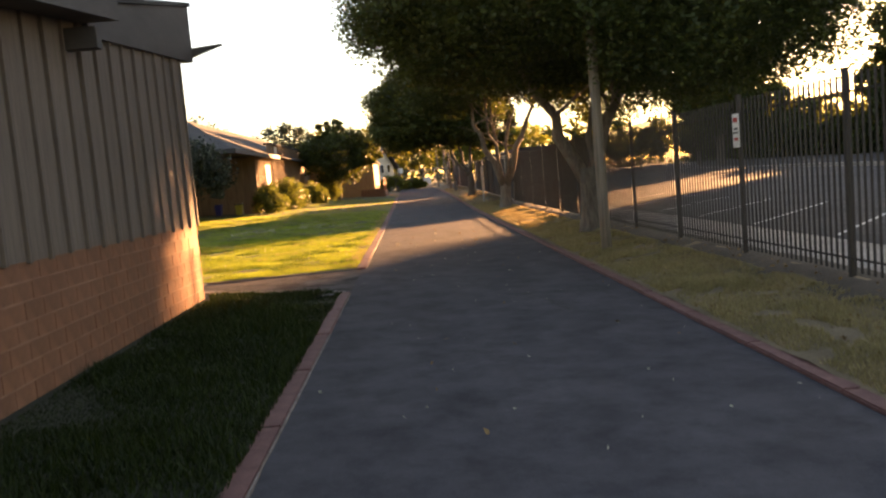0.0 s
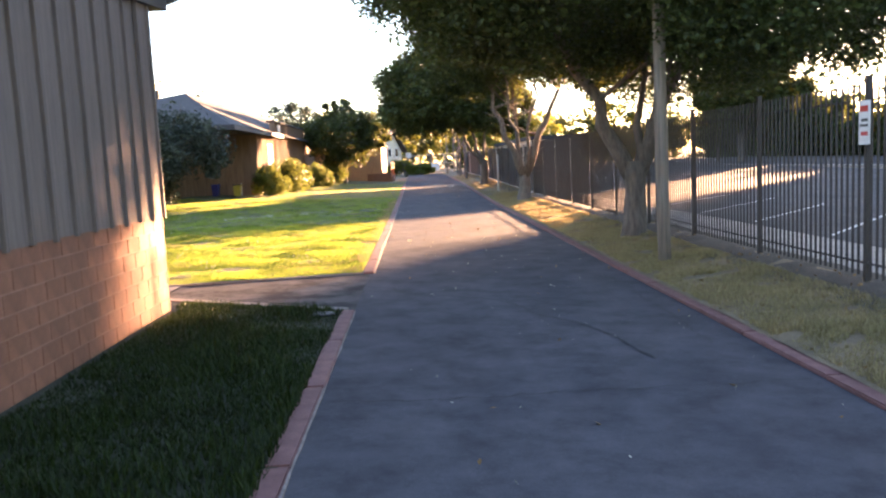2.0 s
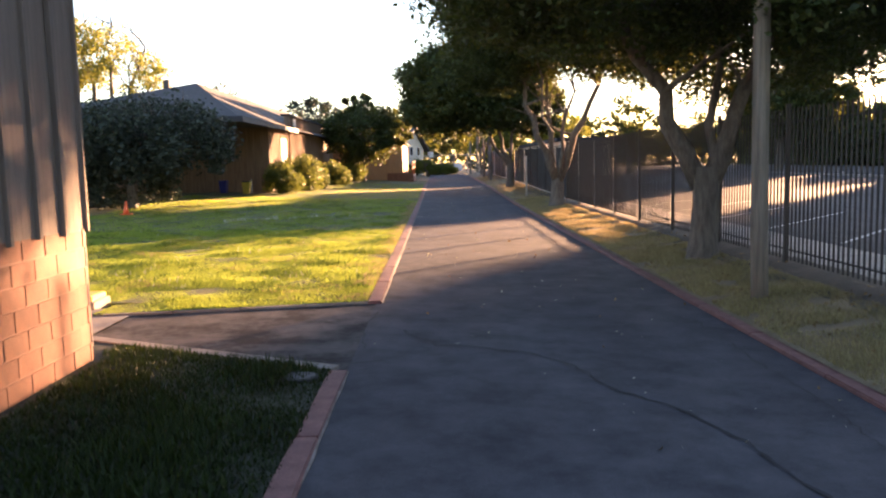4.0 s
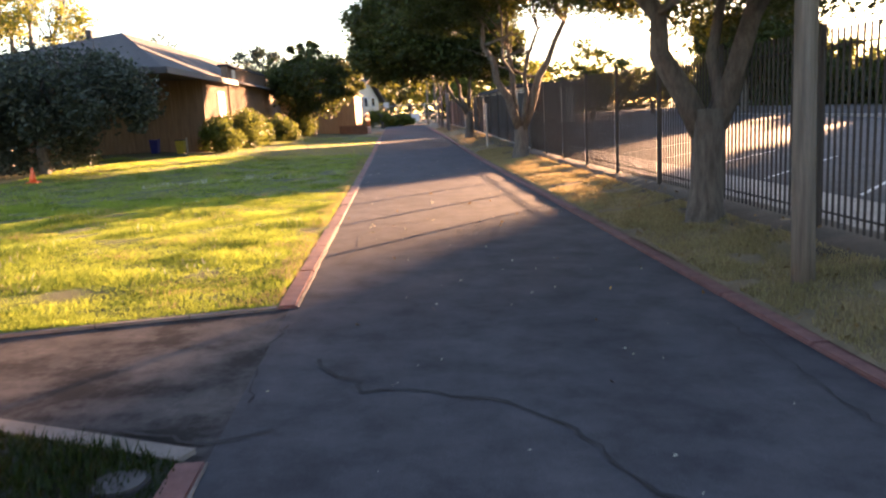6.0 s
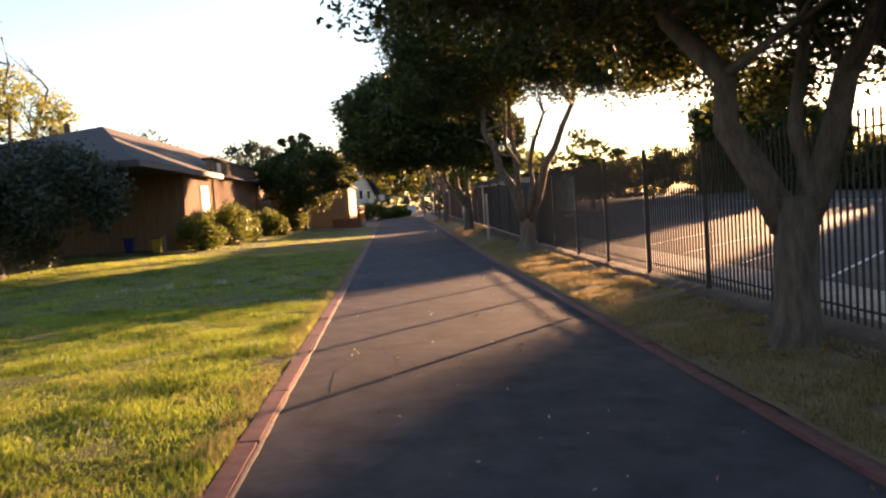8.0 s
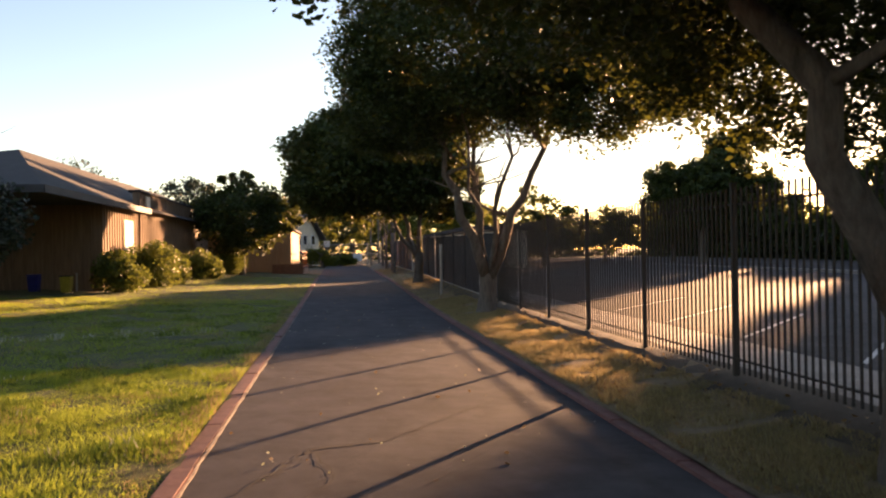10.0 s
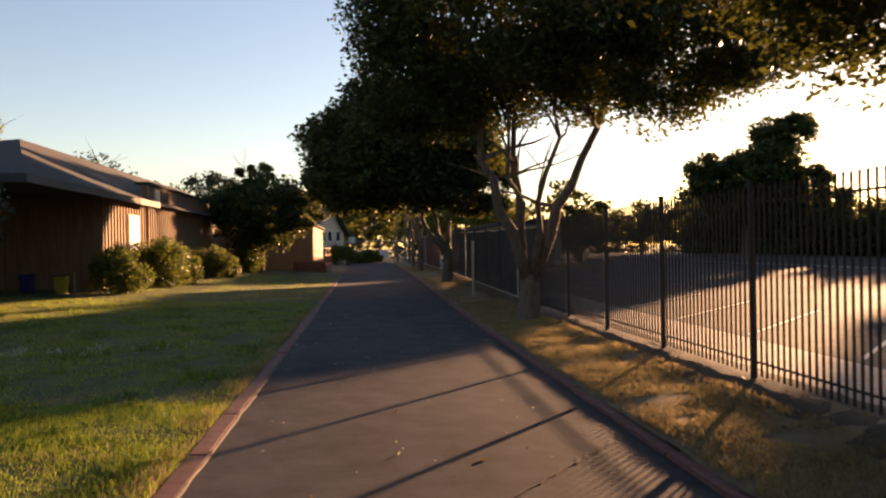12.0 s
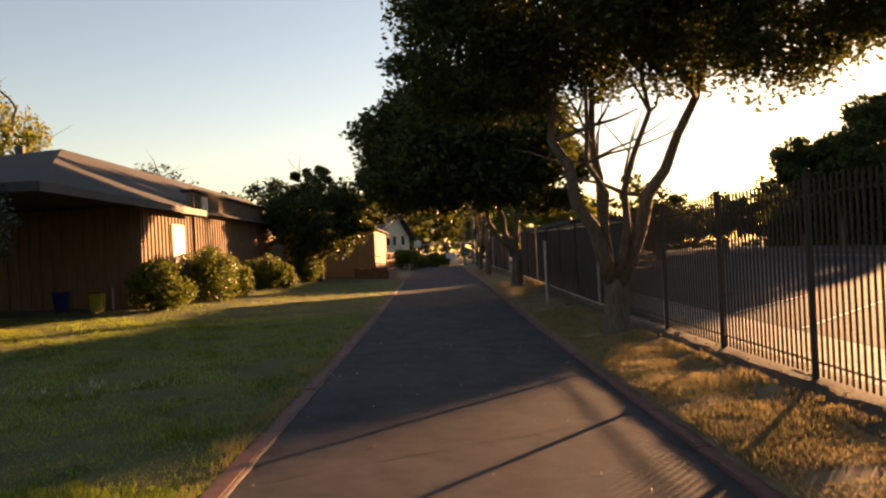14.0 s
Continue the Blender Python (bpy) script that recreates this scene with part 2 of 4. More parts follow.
def ground_z(x, y):
    """Height of the finished ground: road crowned to the west, lawn rising, verge banked up to the fence."""
    r = road_rise(min(y, 110.0))
    if x < -1.3:
        u = min(-1.3 - x, 9.0)
        return r + 0.045 + (0.018 + 0.03 * min(max((y - 25.0) / 12.0, 0.0), 1.0)) * u
    if x <= 2.3:
        return r - 0.035 * (x + 0.1)
    u, v, w = min(max(x - 2.42, 0.0) / 0.33, 1.0), min(max((x - 2.75) / 0.7, 0.0), 1.0), min(max((x - 3.45) / 0.55, 0.0), 1.0)
    return r - 0.075 + 0.05 * u + 0.05 * v + 0.135 * w - (0.15 * min(max(x - 4.38, 0.0) / 0.12, 1.0))


def sheet(x0, x1, y0, y1, step, lift, name, mat, rough=0.0, edge=None):
    nx, ny = max(1, round((x1 - x0) / step)), max(1, round((y1 - y0) / (step * 1.5)))
    xs, ys = np.linspace(x0, x1, nx + 1), np.linspace(y0, y1, ny + 1)
    verts = [(x, y, ground_z(x, y) + lift + rough * wobble(x, y, 2.2)) for y in ys for x in xs]
    faces = [(j * (nx + 1) + i, j * (nx + 1) + i + 1, (j + 1) * (nx + 1) + i + 1, (j + 1) * (nx + 1) + i) for j in range(ny) for i in range(nx)]
    return mesh_of(name, verts, faces, mat, True)


# ---- ground, road, lawn, verge, lot ----
def far_ground():
    xs = [-900, -300, -120, -60, -30, -20, -14, -10.2, -6, -3, -1.3, 0.5, 2.3, 3.1, 3.9, 4.4, 5.3, 12, 30, 60, 120, 300, 900]
    ys = [-300, -60, -20, -6, 0, 10, 20, 30, 40, 50, 58, 70, 85, 110, 160, 300, 900]
    verts = [(x, y, ground_z(x, y) - 0.09) for y in ys for x in xs]
    n = len(xs)
    faces = [(j * n + i, j * n + i + 1, (j + 1) * n + i + 1, (j + 1) * n + i) for j in range(len(ys) - 1) for i in range(n - 1)]
    ob = new("ground", mesh_of("ground", verts, faces, EARTH))
    tagged(ob, "bare brown earth reaching to the horizon", "ground", kind="structure")


far_ground()
tagged(new("road", sheet(-1.36, 2.3, -8, 96, 0.3, 0.0, "road", ASPHALT, 0.006)), "narrow grey asphalt lane with cracks and patches", "road", kind="structure")
tagged(new("lawn", sheet(-19, -1.42, 12.40, 60, 0.35, 0.015, "lawn", SOIL, 0.03)), "sunlit green lawn sloping up to the building", "lawn", kind="structure")
tagged(new("verge", sheet(2.42, 4.03, -8, 90, 0.3, 0.03, "verge", DRY_SOIL, 0.03)), "verge of dry straw-coloured grass under the trees", "verge", kind="structure")
tagged(new("earth_bank", sheet(3.52, 4.40, -8, 90, 0.17, 0.036, "earth_bank", DARK_SOIL, 0.02)), "dark bare soil banked up along the fence", "soil", kind="structure")
tagged(new("parking_lot", sheet(6.2, 45, -10, 100, 1.2, 0.02, "parking_lot", ASPHALT_LOT)), "worn asphalt parking lot behind the fence", "parking lot", kind="structure")
tagged(new("pavement", sheet(4.50, 6.2, -10, 90, 0.4, 0.035, "pavement", CONCRETE)), "pale concrete strip along the fence", "pavement", kind="structure")


def poly_sheet(name, corners, lift, mat):
    """A paved patch between two edges, given as (x, y) pairs from left to right."""
    verts, faces = [], []
    n = 12
    (a0, a1), (b0, b1) = corners
    for j in range(n + 1):
        for i in range(n + 1):
            u, v = i / n, j / n
            p = Vector(a0).lerp(Vector(a1), u)
            q = Vector(b0).lerp(Vector(b1), u)
            x, y = p.lerp(q, v)
            verts.append((x, y, ground_z(x, y) + lift))
    faces = [(j * (n + 1) + i, j * (n + 1) + i + 1, (j + 1) * (n + 1) + i + 1, (j + 1) * (n + 1) + i) for j in range(n) for i in range(n)]
    return mesh_of(name, verts, faces, mat, True)


tagged(new("lawn", poly_sheet("lawn", (((-3.9, -8), (-1.42, -8)), ((-3.9, 10.60), (-1.42, 9.42))), 0.015, SHADE_SOIL)), "lawn beside the low building, coloured darker for shade", "lawn", kind="structure")
tagged(new("lawn", poly_sheet("lawn", (((-4.3, 11.72), (-1.42, 12.40)), ((-4.3, 12.6), (-1.42, 12.6))), 0.02, SOIL)), "edge of the sunlit lawn along the apron", "lawn", kind="structure")
tagged(new("pavement", poly_sheet("apron", (((-3.9, 10.5), (-1.28, 9.36)), ((-3.9, 12.15), (-1.28, 12.43))), 0.0, ASPHALT_OLD)), "asphalt apron branching off the lane", "pavement", kind="structure")
tagged(new("pavement", poly_sheet("walk", (((-9, 9.9), (-3.9, 9.9)), ((-9, 12.3), (-3.9, 12.12))), 0.012, OLD_CONCRETE)), "pale concrete walk to the building's door", "pavement", kind="structure")


def ribbon(name, pts, width, mat, lift, seed):
    """A thin wandering strip on the ground through a few turning points."""
    rnd = random.Random(seed)
    fine = []
    for (x0, y0), (x1, y1) in zip(pts, pts[1:]):
        n = max(2, int(math.hypot(x1 - x0, y1 - y0) / 0.1))
        for k in range(n):
            u = k / n
            fine.append((x0 + (x1 - x0) * u + rnd.uniform(-0.03, 0.03), y0 + (y1 - y0) * u + rnd.uniform(-0.03, 0.03)))
    fine.append(pts[-1])
    verts, faces = [], []
    for k, (x, y) in enumerate(fine):
        a, b = fine[max(0, k - 1)], fine[min(len(fine) - 1, k + 1)]
        d = Vector((b[0] - a[0], b[1] - a[1]))
        d.normalize()
        w = width * rnd.uniform(0.3, 1.2) / 2
        for sgn in (-1, 1):
            px, py = x - d.y * w * sgn, y + d.x * w * sgn
            verts.append((px, py, ground_z(px, py) + lift))
    faces = [(2 * k, 2 * k + 1, 2 * k + 3, 2 * k + 2) for k in range(len(fine) - 1)]
    return mesh_of(name, verts, faces, mat)


for k, pts in enumerate((
        [(-1.0, 10.95), (-0.85, 10.62), (-0.7, 10.5), (-0.68, 10.32), (-0.36, 10.31), (0.14, 10.06), (0.31, 9.86), (0.47, 9.56), (0.58, 9.05), (0.86, 8.69), (0.96, 8.45), (1.15, 7.96), (1.14, 7.6), (1.25, 7.1)],
        [(-0.95, 16.3), (-0.5, 17.5), (0.1, 17.75), (0.9, 18.85), (2.2, 20.6)],
        [(-1.1, 14.2), (-0.9, 15.3), (-0.95, 16.3)],
        [(2.02, 11.6), (2.0, 10.6), (1.95, 9.85), (1.98, 9.3), (1.95, 8.6), (1.9, 7.6)],
        [(-1.28, 11.9), (-1.36, 11.4), (-1.38, 10.9), (-1.3, 10.2)],
        [(-1.3, 6.1), (-0.44, 6.12), (0.76, 6.27), (2.2, 6.42)],
        [(-3.7, 10.62), (-2.8, 10.22), (-1.9, 9.86), (-1.42, 9.66), (-1.1, 9.8)],
        [(-0.6, 15.9), (-0.3, 16.6), (-0.45, 17.4)],
        [(-1.3, 22.0), (0.4, 23.1), (2.2, 24.2)])):
    tagged(new("road_crack", ribbon("road_crack", pts, 0.030 if k in (0, 1, 6) else 0.016, SEAL, 0.010, k)), "thin dark crack wandering across the asphalt", "crack", "cracks in the lane", "structure")


# ---- kerbs ----
def kerb(y0, y1, x0, x1, step, label):
    k = thing("kerb", ((x0 + x1) / 2, y0, 0), label, "kerb", kind="structure")
    n = max(1, round((y1 - y0) / step))
    rnd = random.Random(int(y0 * 7 + x0 * 13))
    shared = {}
    for i in range(n):
        a, b = y0 + (y1 - y0) * i / n + 0.004, y0 + (y1 - y0) * (i + 1) / n - 0.004
        key = round(b - a, 3)
        if key not in shared:
            bm = box(-(x1 - x0) / 2, (x1 - x0) / 2, -(b - a) / 2, (b - a) / 2, -0.12, 0.028, 0.012)
            me = bpy.data.meshes.new("kerb_stone")
            bm.to_mesh(me)
            bm.free()
            me.materials.append(KERB_RED)
            shared[key] = me
        ob = part("kerb_stone", shared[key], None, k)
        xm = (x0 + x1) / 2
        edge = -1.3 if xm < 0 else 2.3
        za, zb = ground_z(edge, a), ground_z(edge, b)
        ob.matrix_parent_inverse = Matrix.Identity(4)
        m = pose(xm + rnd.uniform(-0.006, 0.006), (a + b) / 2, (za + zb) / 2 + rnd.uniform(-0.005, 0.008), math.degrees(math.atan2(zb - za, b - a)), 0, rnd.uniform(-0.3, 0.3))
        ob.matrix_basis = Matrix.Translation((-(x0 + x1) / 2, -y0, 0)) @ m
    return k


kerb(-7.0, 9.42, -1.50, -1.345, 1.5, "low faded red kerb edging the shaded lawn")
kerb(12.40, 52.9, -1.46, -1.30, 1.5, "low faded red kerb edging the sunlit lawn")
kerb(-7.0, 78.0, 2.30, 2.45, 1.5, "low faded red kerb along the dry verge")


def kerb_edge(y0, y1, x, w):
    """The worn pale concrete lip between kerb and asphalt."""
    verts, faces = [], []
    n = int((y1 - y0) / 0.12)
    for i in range(n + 1):
        y = y0 + (y1 - y0) * i / n
        a = w * max(0.15, 0.75 + 1.1 * wobble(x, y, 2.3, 5.0))
        z = ground_z(x, y)
        verts += [(x, y, z - 0.03), (x, y, z + 0.019), (x + a, y, z + 0.012), (x + a, y, z - 0.03)]
        if i:
            b = 4 * i
            faces += [(b - 4 + j, b - 3 + j, b + 1 + j, b + j) for j in range(3)]
    tagged(new("trim", mesh_of("kerb_lip", verts, faces, LIP)), "thin worn pale concrete lip beside the kerb", "kerb", kind="structure")


LIP = plain("worn pale lip", (0.11, 0.09, 0.08), (0.27, 0.23, 0.21), 11.0, 0.9, grain=40, relief=0.6)
kerb_edge(12.40, 52.9, -1.303, 0.02)
kerb_edge(-7.0, 9.42, -1.348, 0.012)


# ---- steel fence ----
FENCE_X, PANEL, POST0 = 4.0, 2.57, 3.71


def steel_fence():
    f = thing("steel_fence", (FENCE_X, POST0, 0.1), "tall dark brown steel picket fence beside the verge", "fence")

    def shared_mesh(name, bm):
        me = bpy.data.meshes.new(name)
        bm.to_mesh(me)
        bm.free()
        me.materials.append(STEEL)
        return me

    post = shared_mesh("post", box(-0.029, 0.029, -0.029, 0.029, -0.25, 2.10, 0.004))
    cap = shared_mesh("post_cap", box(-0.034, 0.034, -0.034, 0.034, 2.10, 2.12, 0.004))
    rail = shared_mesh("rail", box(-0.018, 0.018, -PANEL / 2, PANEL / 2, -0.010, 0.010, 0.002))
    picket = shared_mesh("picket", box(-0.0095, 0.0095, -0.0095, 0.0095, 0.0, 1.97))
    inv = f.matrix_world.inverted()

    def put(name, me, x, y, z, tilt=0.0):
        ob = new(name, me)
        ob.parent = f
        ob.matrix_basis = inv @ pose(x, y, z, tilt, 0, 0)
        return ob

    for k in range(12):
        y = POST0 + PANEL * k
        z = ground_z(FENCE_X, y)
        p = put("post", post, FENCE_X, y, z)
        c = new("post_cap", cap)
        c.parent = p
        if k == 11:
            break
        ym = y + PANEL / 2
        zm = ground_z(FENCE_X, ym)
        for h in (0.21, 1.88):
            put("rail", rail, FENCE_X, ym, zm + h)
        n = 23
        for j in range(1, n):
            put("picket", picket, FENCE_X - 0.0285, y + PANEL * j / n, zm + 0.08)
    return f


steel_fence()


def screen_fence():
    f = thing("screened_fence", (FENCE_X, 31.98, 0.1), "chain fence hung with black windscreen cloth", "fence")
    rnd = random.Random(5)
    y = 31.98
    for k in range(16):
        y1 = y + 2.8
        z0, z1 = ground_z(FENCE_X, y), ground_z(FENCE_X, y1)
        n, rows = 10, 6
        verts, faces = [], []
        for side in (0.0, 0.008):
            for i in range(n + 1):
                for j in range(rows + 1):
                    u, v = i / n, j / rows
                    sag = 0.05 * math.sin(math.pi * u) * (1 if v == 1 else 0) * rnd.uniform(0.4, 1)
                    verts.append((FENCE_X + 0.03 + side + 0.03 * wobble(y + u * 2.8, v * 2, 1.7), y + u * 2.76, z0 + (z1 - z0) * u + 0.08 + v * 1.84 - sag))
        m = (n + 1) * (rows + 1)
        for i in range(n):
            for j in range(rows):
                a = i * (rows + 1) + j
                faces.append((a, a + 1, a + rows + 2, a + rows + 1))
                faces.append((m + a, m + a + rows + 1, m + a + rows + 2, m + a + 1))
        if k not in (7, 8):
            part("screen_cloth", mesh_of("screen_cloth", verts, faces, SCREEN), None, f)
        part("post", cyl((FENCE_X, y, z0 - 0.2), (FENCE_X, y, z0 + 2.02), 0.025), PIPE if k % 4 == 1 else STEEL, f)
        part("top_rail", cyl((FENCE_X, y, z0 + 1.95), (FENCE_X, y1, z1 + 1.95), 0.018, sides=8), STEEL, f)
        part("bottom_rail", cyl((FENCE_X - 0.04, y, z0 + 0.08), (FENCE_X - 0.04, y1, z1 + 0.08 + 0.02 * rnd.random()), 0.016, sides=8), PIPE, f, "pale galvanised bottom rail")
        y = y1


screen_fence()


def fence_sign():
    s = thing("fence_sign", (3.93, 9.0, 1.55), "small white notice with red bars on the fence", "sign")
    part("plate", box(3.925, 3.935, 9.02, 9.22, 1.53, 1.97, 0.003), WHITE, s)
    for k, (a, b, mat) in enumerate(((1.86, 1.92, RED_INK), (1.76, 1.79, BLACK), (1.71, 1.735, BLACK), (1.62, 1.66, RED_INK))):
        part("printed_bar", box(3.9215, 3.9245, 9.05, 9.19 - 0.02 * (k % 2), a, b), mat, s)
    part("bracket", box(3.935, 3.965, 9.10, 9.14, 1.6, 1.9), STEEL, s)
    s.location += Vector((0.0, -0.32, 0.06))


fence_sign()

# ---- parking lines and lot edge ----
for k in range(9):
    y = 8.0 + 3.13 * k
    pts = [(6.5, y), (10.2, y + 4.1)]
    verts = []
    for (x, yy) in pts:
        for d in (-0.055, 0.055):
            verts.append((x, yy + d, ground_z(x, yy) + 0.026))
    tagged(new("parking_line", mesh_of("parking_line", verts, [(0, 1, 3, 2)], LINE)), "worn white stall line on the parking lot", "marking", "stall lines", "structure")
k_ = thing("lot_kerb", (24, 30, 0.1), "pale concrete kerb at the parking lot's far edge", "kerb", kind="structure")
part("kerb_bar", box(23.8, 24.1, -10, 90, 0.0, 0.32, 0.02), CONCRETE, k_)


# ---- trees ----
def tube(verts, faces, pts, radii, sides=8):
    base = len(verts)
    for k, p in enumerate(pts):
        a, b = pts[max(0, k - 1)], pts[min(len(pts) - 1, k + 1)]
        d = (Vector(b) - Vector(a)).normalized()
        q = d.to_track_quat("Z", "Y")
        for i in range(sides):
            t = 2 * math.pi * i / sides
            r = radii[k] * (1 + 0.12 * math.sin(3 * t + k))
            verts.append(tuple(Vector(p) + q @ Vector((r * math.cos(t), r * math.sin(t), 0))))
    for k in range(len(pts) - 1):
        for i in range(sides):
            j = (i + 1) % sides
            faces.append((base + k * sides + i, base + k * sides + j, base + (k + 1) * sides + j, base + (k + 1) * sides + i))
    faces.append(tuple(base + i for i in reversed(range(sides))))
    faces.append(tuple(base + (len(pts) - 1) * sides + i for i in range(sides)))


def bent(a, b, rnd, n=6, sway=0.08, lift=0.0):
    a, b = Vector(a), Vector(b)
    length = (b - a).length
    out = []
    for k in range(n + 1):
        u = k / n
        j = Vector((rnd.uniform(-1, 1), rnd.uniform(-1, 1), rnd.uniform(-0.5, 0.5))) * sway * length * (1 if 0 < k < n else 0) * 0.5
        out.append(a.lerp(b, u) + j + Vector((0, 0, lift * length * math.sin(math.pi * u))))
    return out


def leaves_mesh(name, centres, radii, per, size, mat, seed, flat=0.75):
    """Many folded leaves scattered in clumps round the given centres."""
    rng = np.random.default_rng(seed)
    c = np.repeat(np.asarray(centres, float), per, axis=0)
    r = np.repeat(np.asarray(radii, float), per)
    n = len(c)
    d = rng.normal(size=(n, 3))
    d /= np.linalg.norm(d, axis=1, keepdims=True)
    rad = r * rng.random(n) ** 0.45
    p = c + d * rad[:, None] * np.array([1, 1, flat])
    u = rng.normal(size=(n, 3))
    u[:, 2] *= 0.6
    u /= np.linalg.norm(u, axis=1, keepdims=True)
    v = np.cross(u, rng.normal(size=(n, 3)))
    v /= np.linalg.norm(v, axis=1, keepdims=True)
    s = size * (0.6 + 0.8 * rng.random(n))[:, None]
    w = np.cross(u, v)
    a, b = p - u * s * 0.5, p + u * s * 0.5
    e, f = p + v * s * 0.28 + w * s * 0.1, p - v * s * 0.28 + w * s * 0.1
    verts = np.stack([a, e, b, f], axis=1).reshape(-1, 3)
    me = bpy.data.meshes.new(name)
    me.vertices.add(4 * n)
    me.vertices.foreach_set("co", verts.ravel())
    me.loops.add(6 * n)
    base = np.arange(n)[:, None] * 4
    me.loops.foreach_set("vertex_index", (base + np.array([0, 1, 2, 0, 2, 3])).ravel())
    me.polygons.add(2 * n)
    me.polygons.foreach_set("loop_start", np.arange(0, 6 * n, 3))
    me.polygons.foreach_set("loop_total", np.full(2 * n, 3))
    me.update(calc_edges=True)
    me.materials.append(mat)
    return me


def crown_clumps(lobes, count, seed, low=None):
    """Clump centres in the outer part of several ellipsoid lobes (x, y, z, rx, ry, rz)."""
    rnd = random.Random(seed)
    out, rad = [], []
    total = sum(l[3] * l[4] * l[5] for l in lobes)
    for l in lobes:
        n = max(3, round(count * l[3] * l[4] * l[5] / total))
        for _ in range(n):
            while True:
                v = Vector((rnd.uniform(-1, 1), rnd.uniform(-1, 1), rnd.uniform(-1, 1)))
                if 0.15 < v.length < 1:
                    break
            v *= (0.72 + 0.28 * rnd.random()) / max(v.length, 0.5)
            p = (l[0] + v.x * l[3], l[1] + v.y * l[4], l[2] + v.z * l[5])
            if low is not None and p[2] < low + 0.5 * rnd.random():
                continue
            out.append(p)
            rad.append(rnd.uniform(0.35, 0.75) * min(1.3, 0.25 * (l[3] + l[4])))
    return out, rad


def tree(at, stems, lobes, label, clumps, per, leaf, mat, seed, trunk_r, fork, low=None, group=""):
    """stems: ends of the main limbs; fork: height of the crotch."""
    rnd = random.Random(seed)
    x, y = at
    z = ground_z(x, y)
    t = thing("tree", (x, y, z), label, "tree", group)
    verts, faces = [], []
    crotch = Vector((x, y, z + fork))
    tube(verts, faces, [(x, y, z - 0.3), (x, y, z), (x, y, z + 0.1), (x, y, z + 0.22), (x, y, z + 0.4), (x, y, z + fork * 0.7), (x, y, z + fork + 0.1)],
         [trunk_r * 1.5, trunk_r * 1.38, trunk_r * 1.22, trunk_r * 1.1, trunk_r * 1.02, trunk_r * 0.98, trunk_r * 1.02], 16)
    part("trunk", mesh_of("trunk", verts, faces, BARK, True), None, t)
    tips = []
    for ex, ey, ez, r in stems:
        verts, faces = [], []
        end = Vector((ex, ey, ez))
        start = crotch + Vector(((ex - x) * 0.03, (ey - y) * 0.03, -0.18))
        pts = bent(start, end, rnd, 7, 0.07, -0.03)
        tube(verts, faces, pts, [r * (1.05 - 0.75 * k / 7) for k in range(8)], 10)
        tips.append((pts, r))
        for _ in range(5):
            k = rnd.randrange(3, 8)
            a = pts[k]
            b = a + Vector((rnd.uniform(-1.4, 1.4), rnd.uniform(-1.4, 1.4), rnd.uniform(0.4, 1.7)))
            sub = bent(a, b, rnd, 4, 0.12)
            tube(verts, faces, sub, [r * 0.38 * (1 - 0.8 * i / 4) for i in range(5)], 6)
            c = b + Vector((rnd.uniform(-1, 1), rnd.uniform(-1, 1), rnd.uniform(0.1, 0.9)))
            tube(verts, faces, bent(sub[2], c, rnd, 3, 0.12), [r * 0.22, r * 0.16, r * 0.1, r * 0.04], 5)
        part("limb", mesh_of("limb", verts, faces, BARK, True), None, t)
    cs, rs = crown_clumps(lobes, clumps, seed + 1, low)
    part("crown", leaves_mesh("crown", cs, rs, per, leaf, mat, seed + 2), None, t)
    return t


STREET = "street trees along the verge"
tree((3.5, 15.75), [(1.95, 16.1, 4.9, 0.155), (4.95, 15.6, 4.6, 0.15), (4.0, 16.3, 4.7, 0.085)],
     [(2.4, 15.2, 5.2, 3.6, 4.4, 2.0), (5.0, 12.6, 4.2, 2.6, 3.4, 1.5), (0.6, 16.0, 5.0, 2.0, 3.0, 1.4), (5.4, 19.0, 4.2, 2.6, 2.6, 1.5), (3.2, 19.6, 5.0, 2.2, 2.2, 1.3), (6.4, 15.8, 4.4, 2.2, 3.0, 1.5)],
     "broad dark-leaved tree forking low from a grey trunk on the verge", 900, 300, 0.09, LEAF, 11, 0.2, 1.32, 2.6, STREET)
tree((3.42, 30.5), [(1.9, 29.2, 4.6, 0.145), (2.8, 29.7, 5.4, 0.10), (4.7, 29.0, 4.6, 0.15), (3.8, 28.7, 5.0, 0.08), (2.5, 28.6, 4.8, 0.07)],
     [(2.8, 29.3, 6.2, 2.9, 3.2, 1.9), (5.2, 28.5, 5.2, 2.2, 2.4, 1.1), (1.2, 29.8, 5.0, 1.5, 2.0, 1.1), (6.5, 28, 5.6, 2.0, 2.2, 1.1)],
     "pale-barked street tree with several stems and an airy crown", 560, 230, 0.10, LEAF, 21, 0.215, 1.1, 3.3, STREET)
tree((3.3, 46.5), [(2.2, 46.2, 5.0, 0.12), (3.8, 46.8, 5.2, 0.11), (1.2, 45.5, 4.8, 0.1)],
     [(1.6, 46.0, 5.7, 4.0, 4.2, 2.6), (-0.6, 45.5, 4.6, 1.9, 2.2, 1.4), (4.4, 47, 4.4, 1.8, 2.2, 1.5)],
     "dense dark tree leaning its round crown over the lane", 560, 170, 0.2, LEAF, 31, 0.2, 1.3, 2.7, STREET)
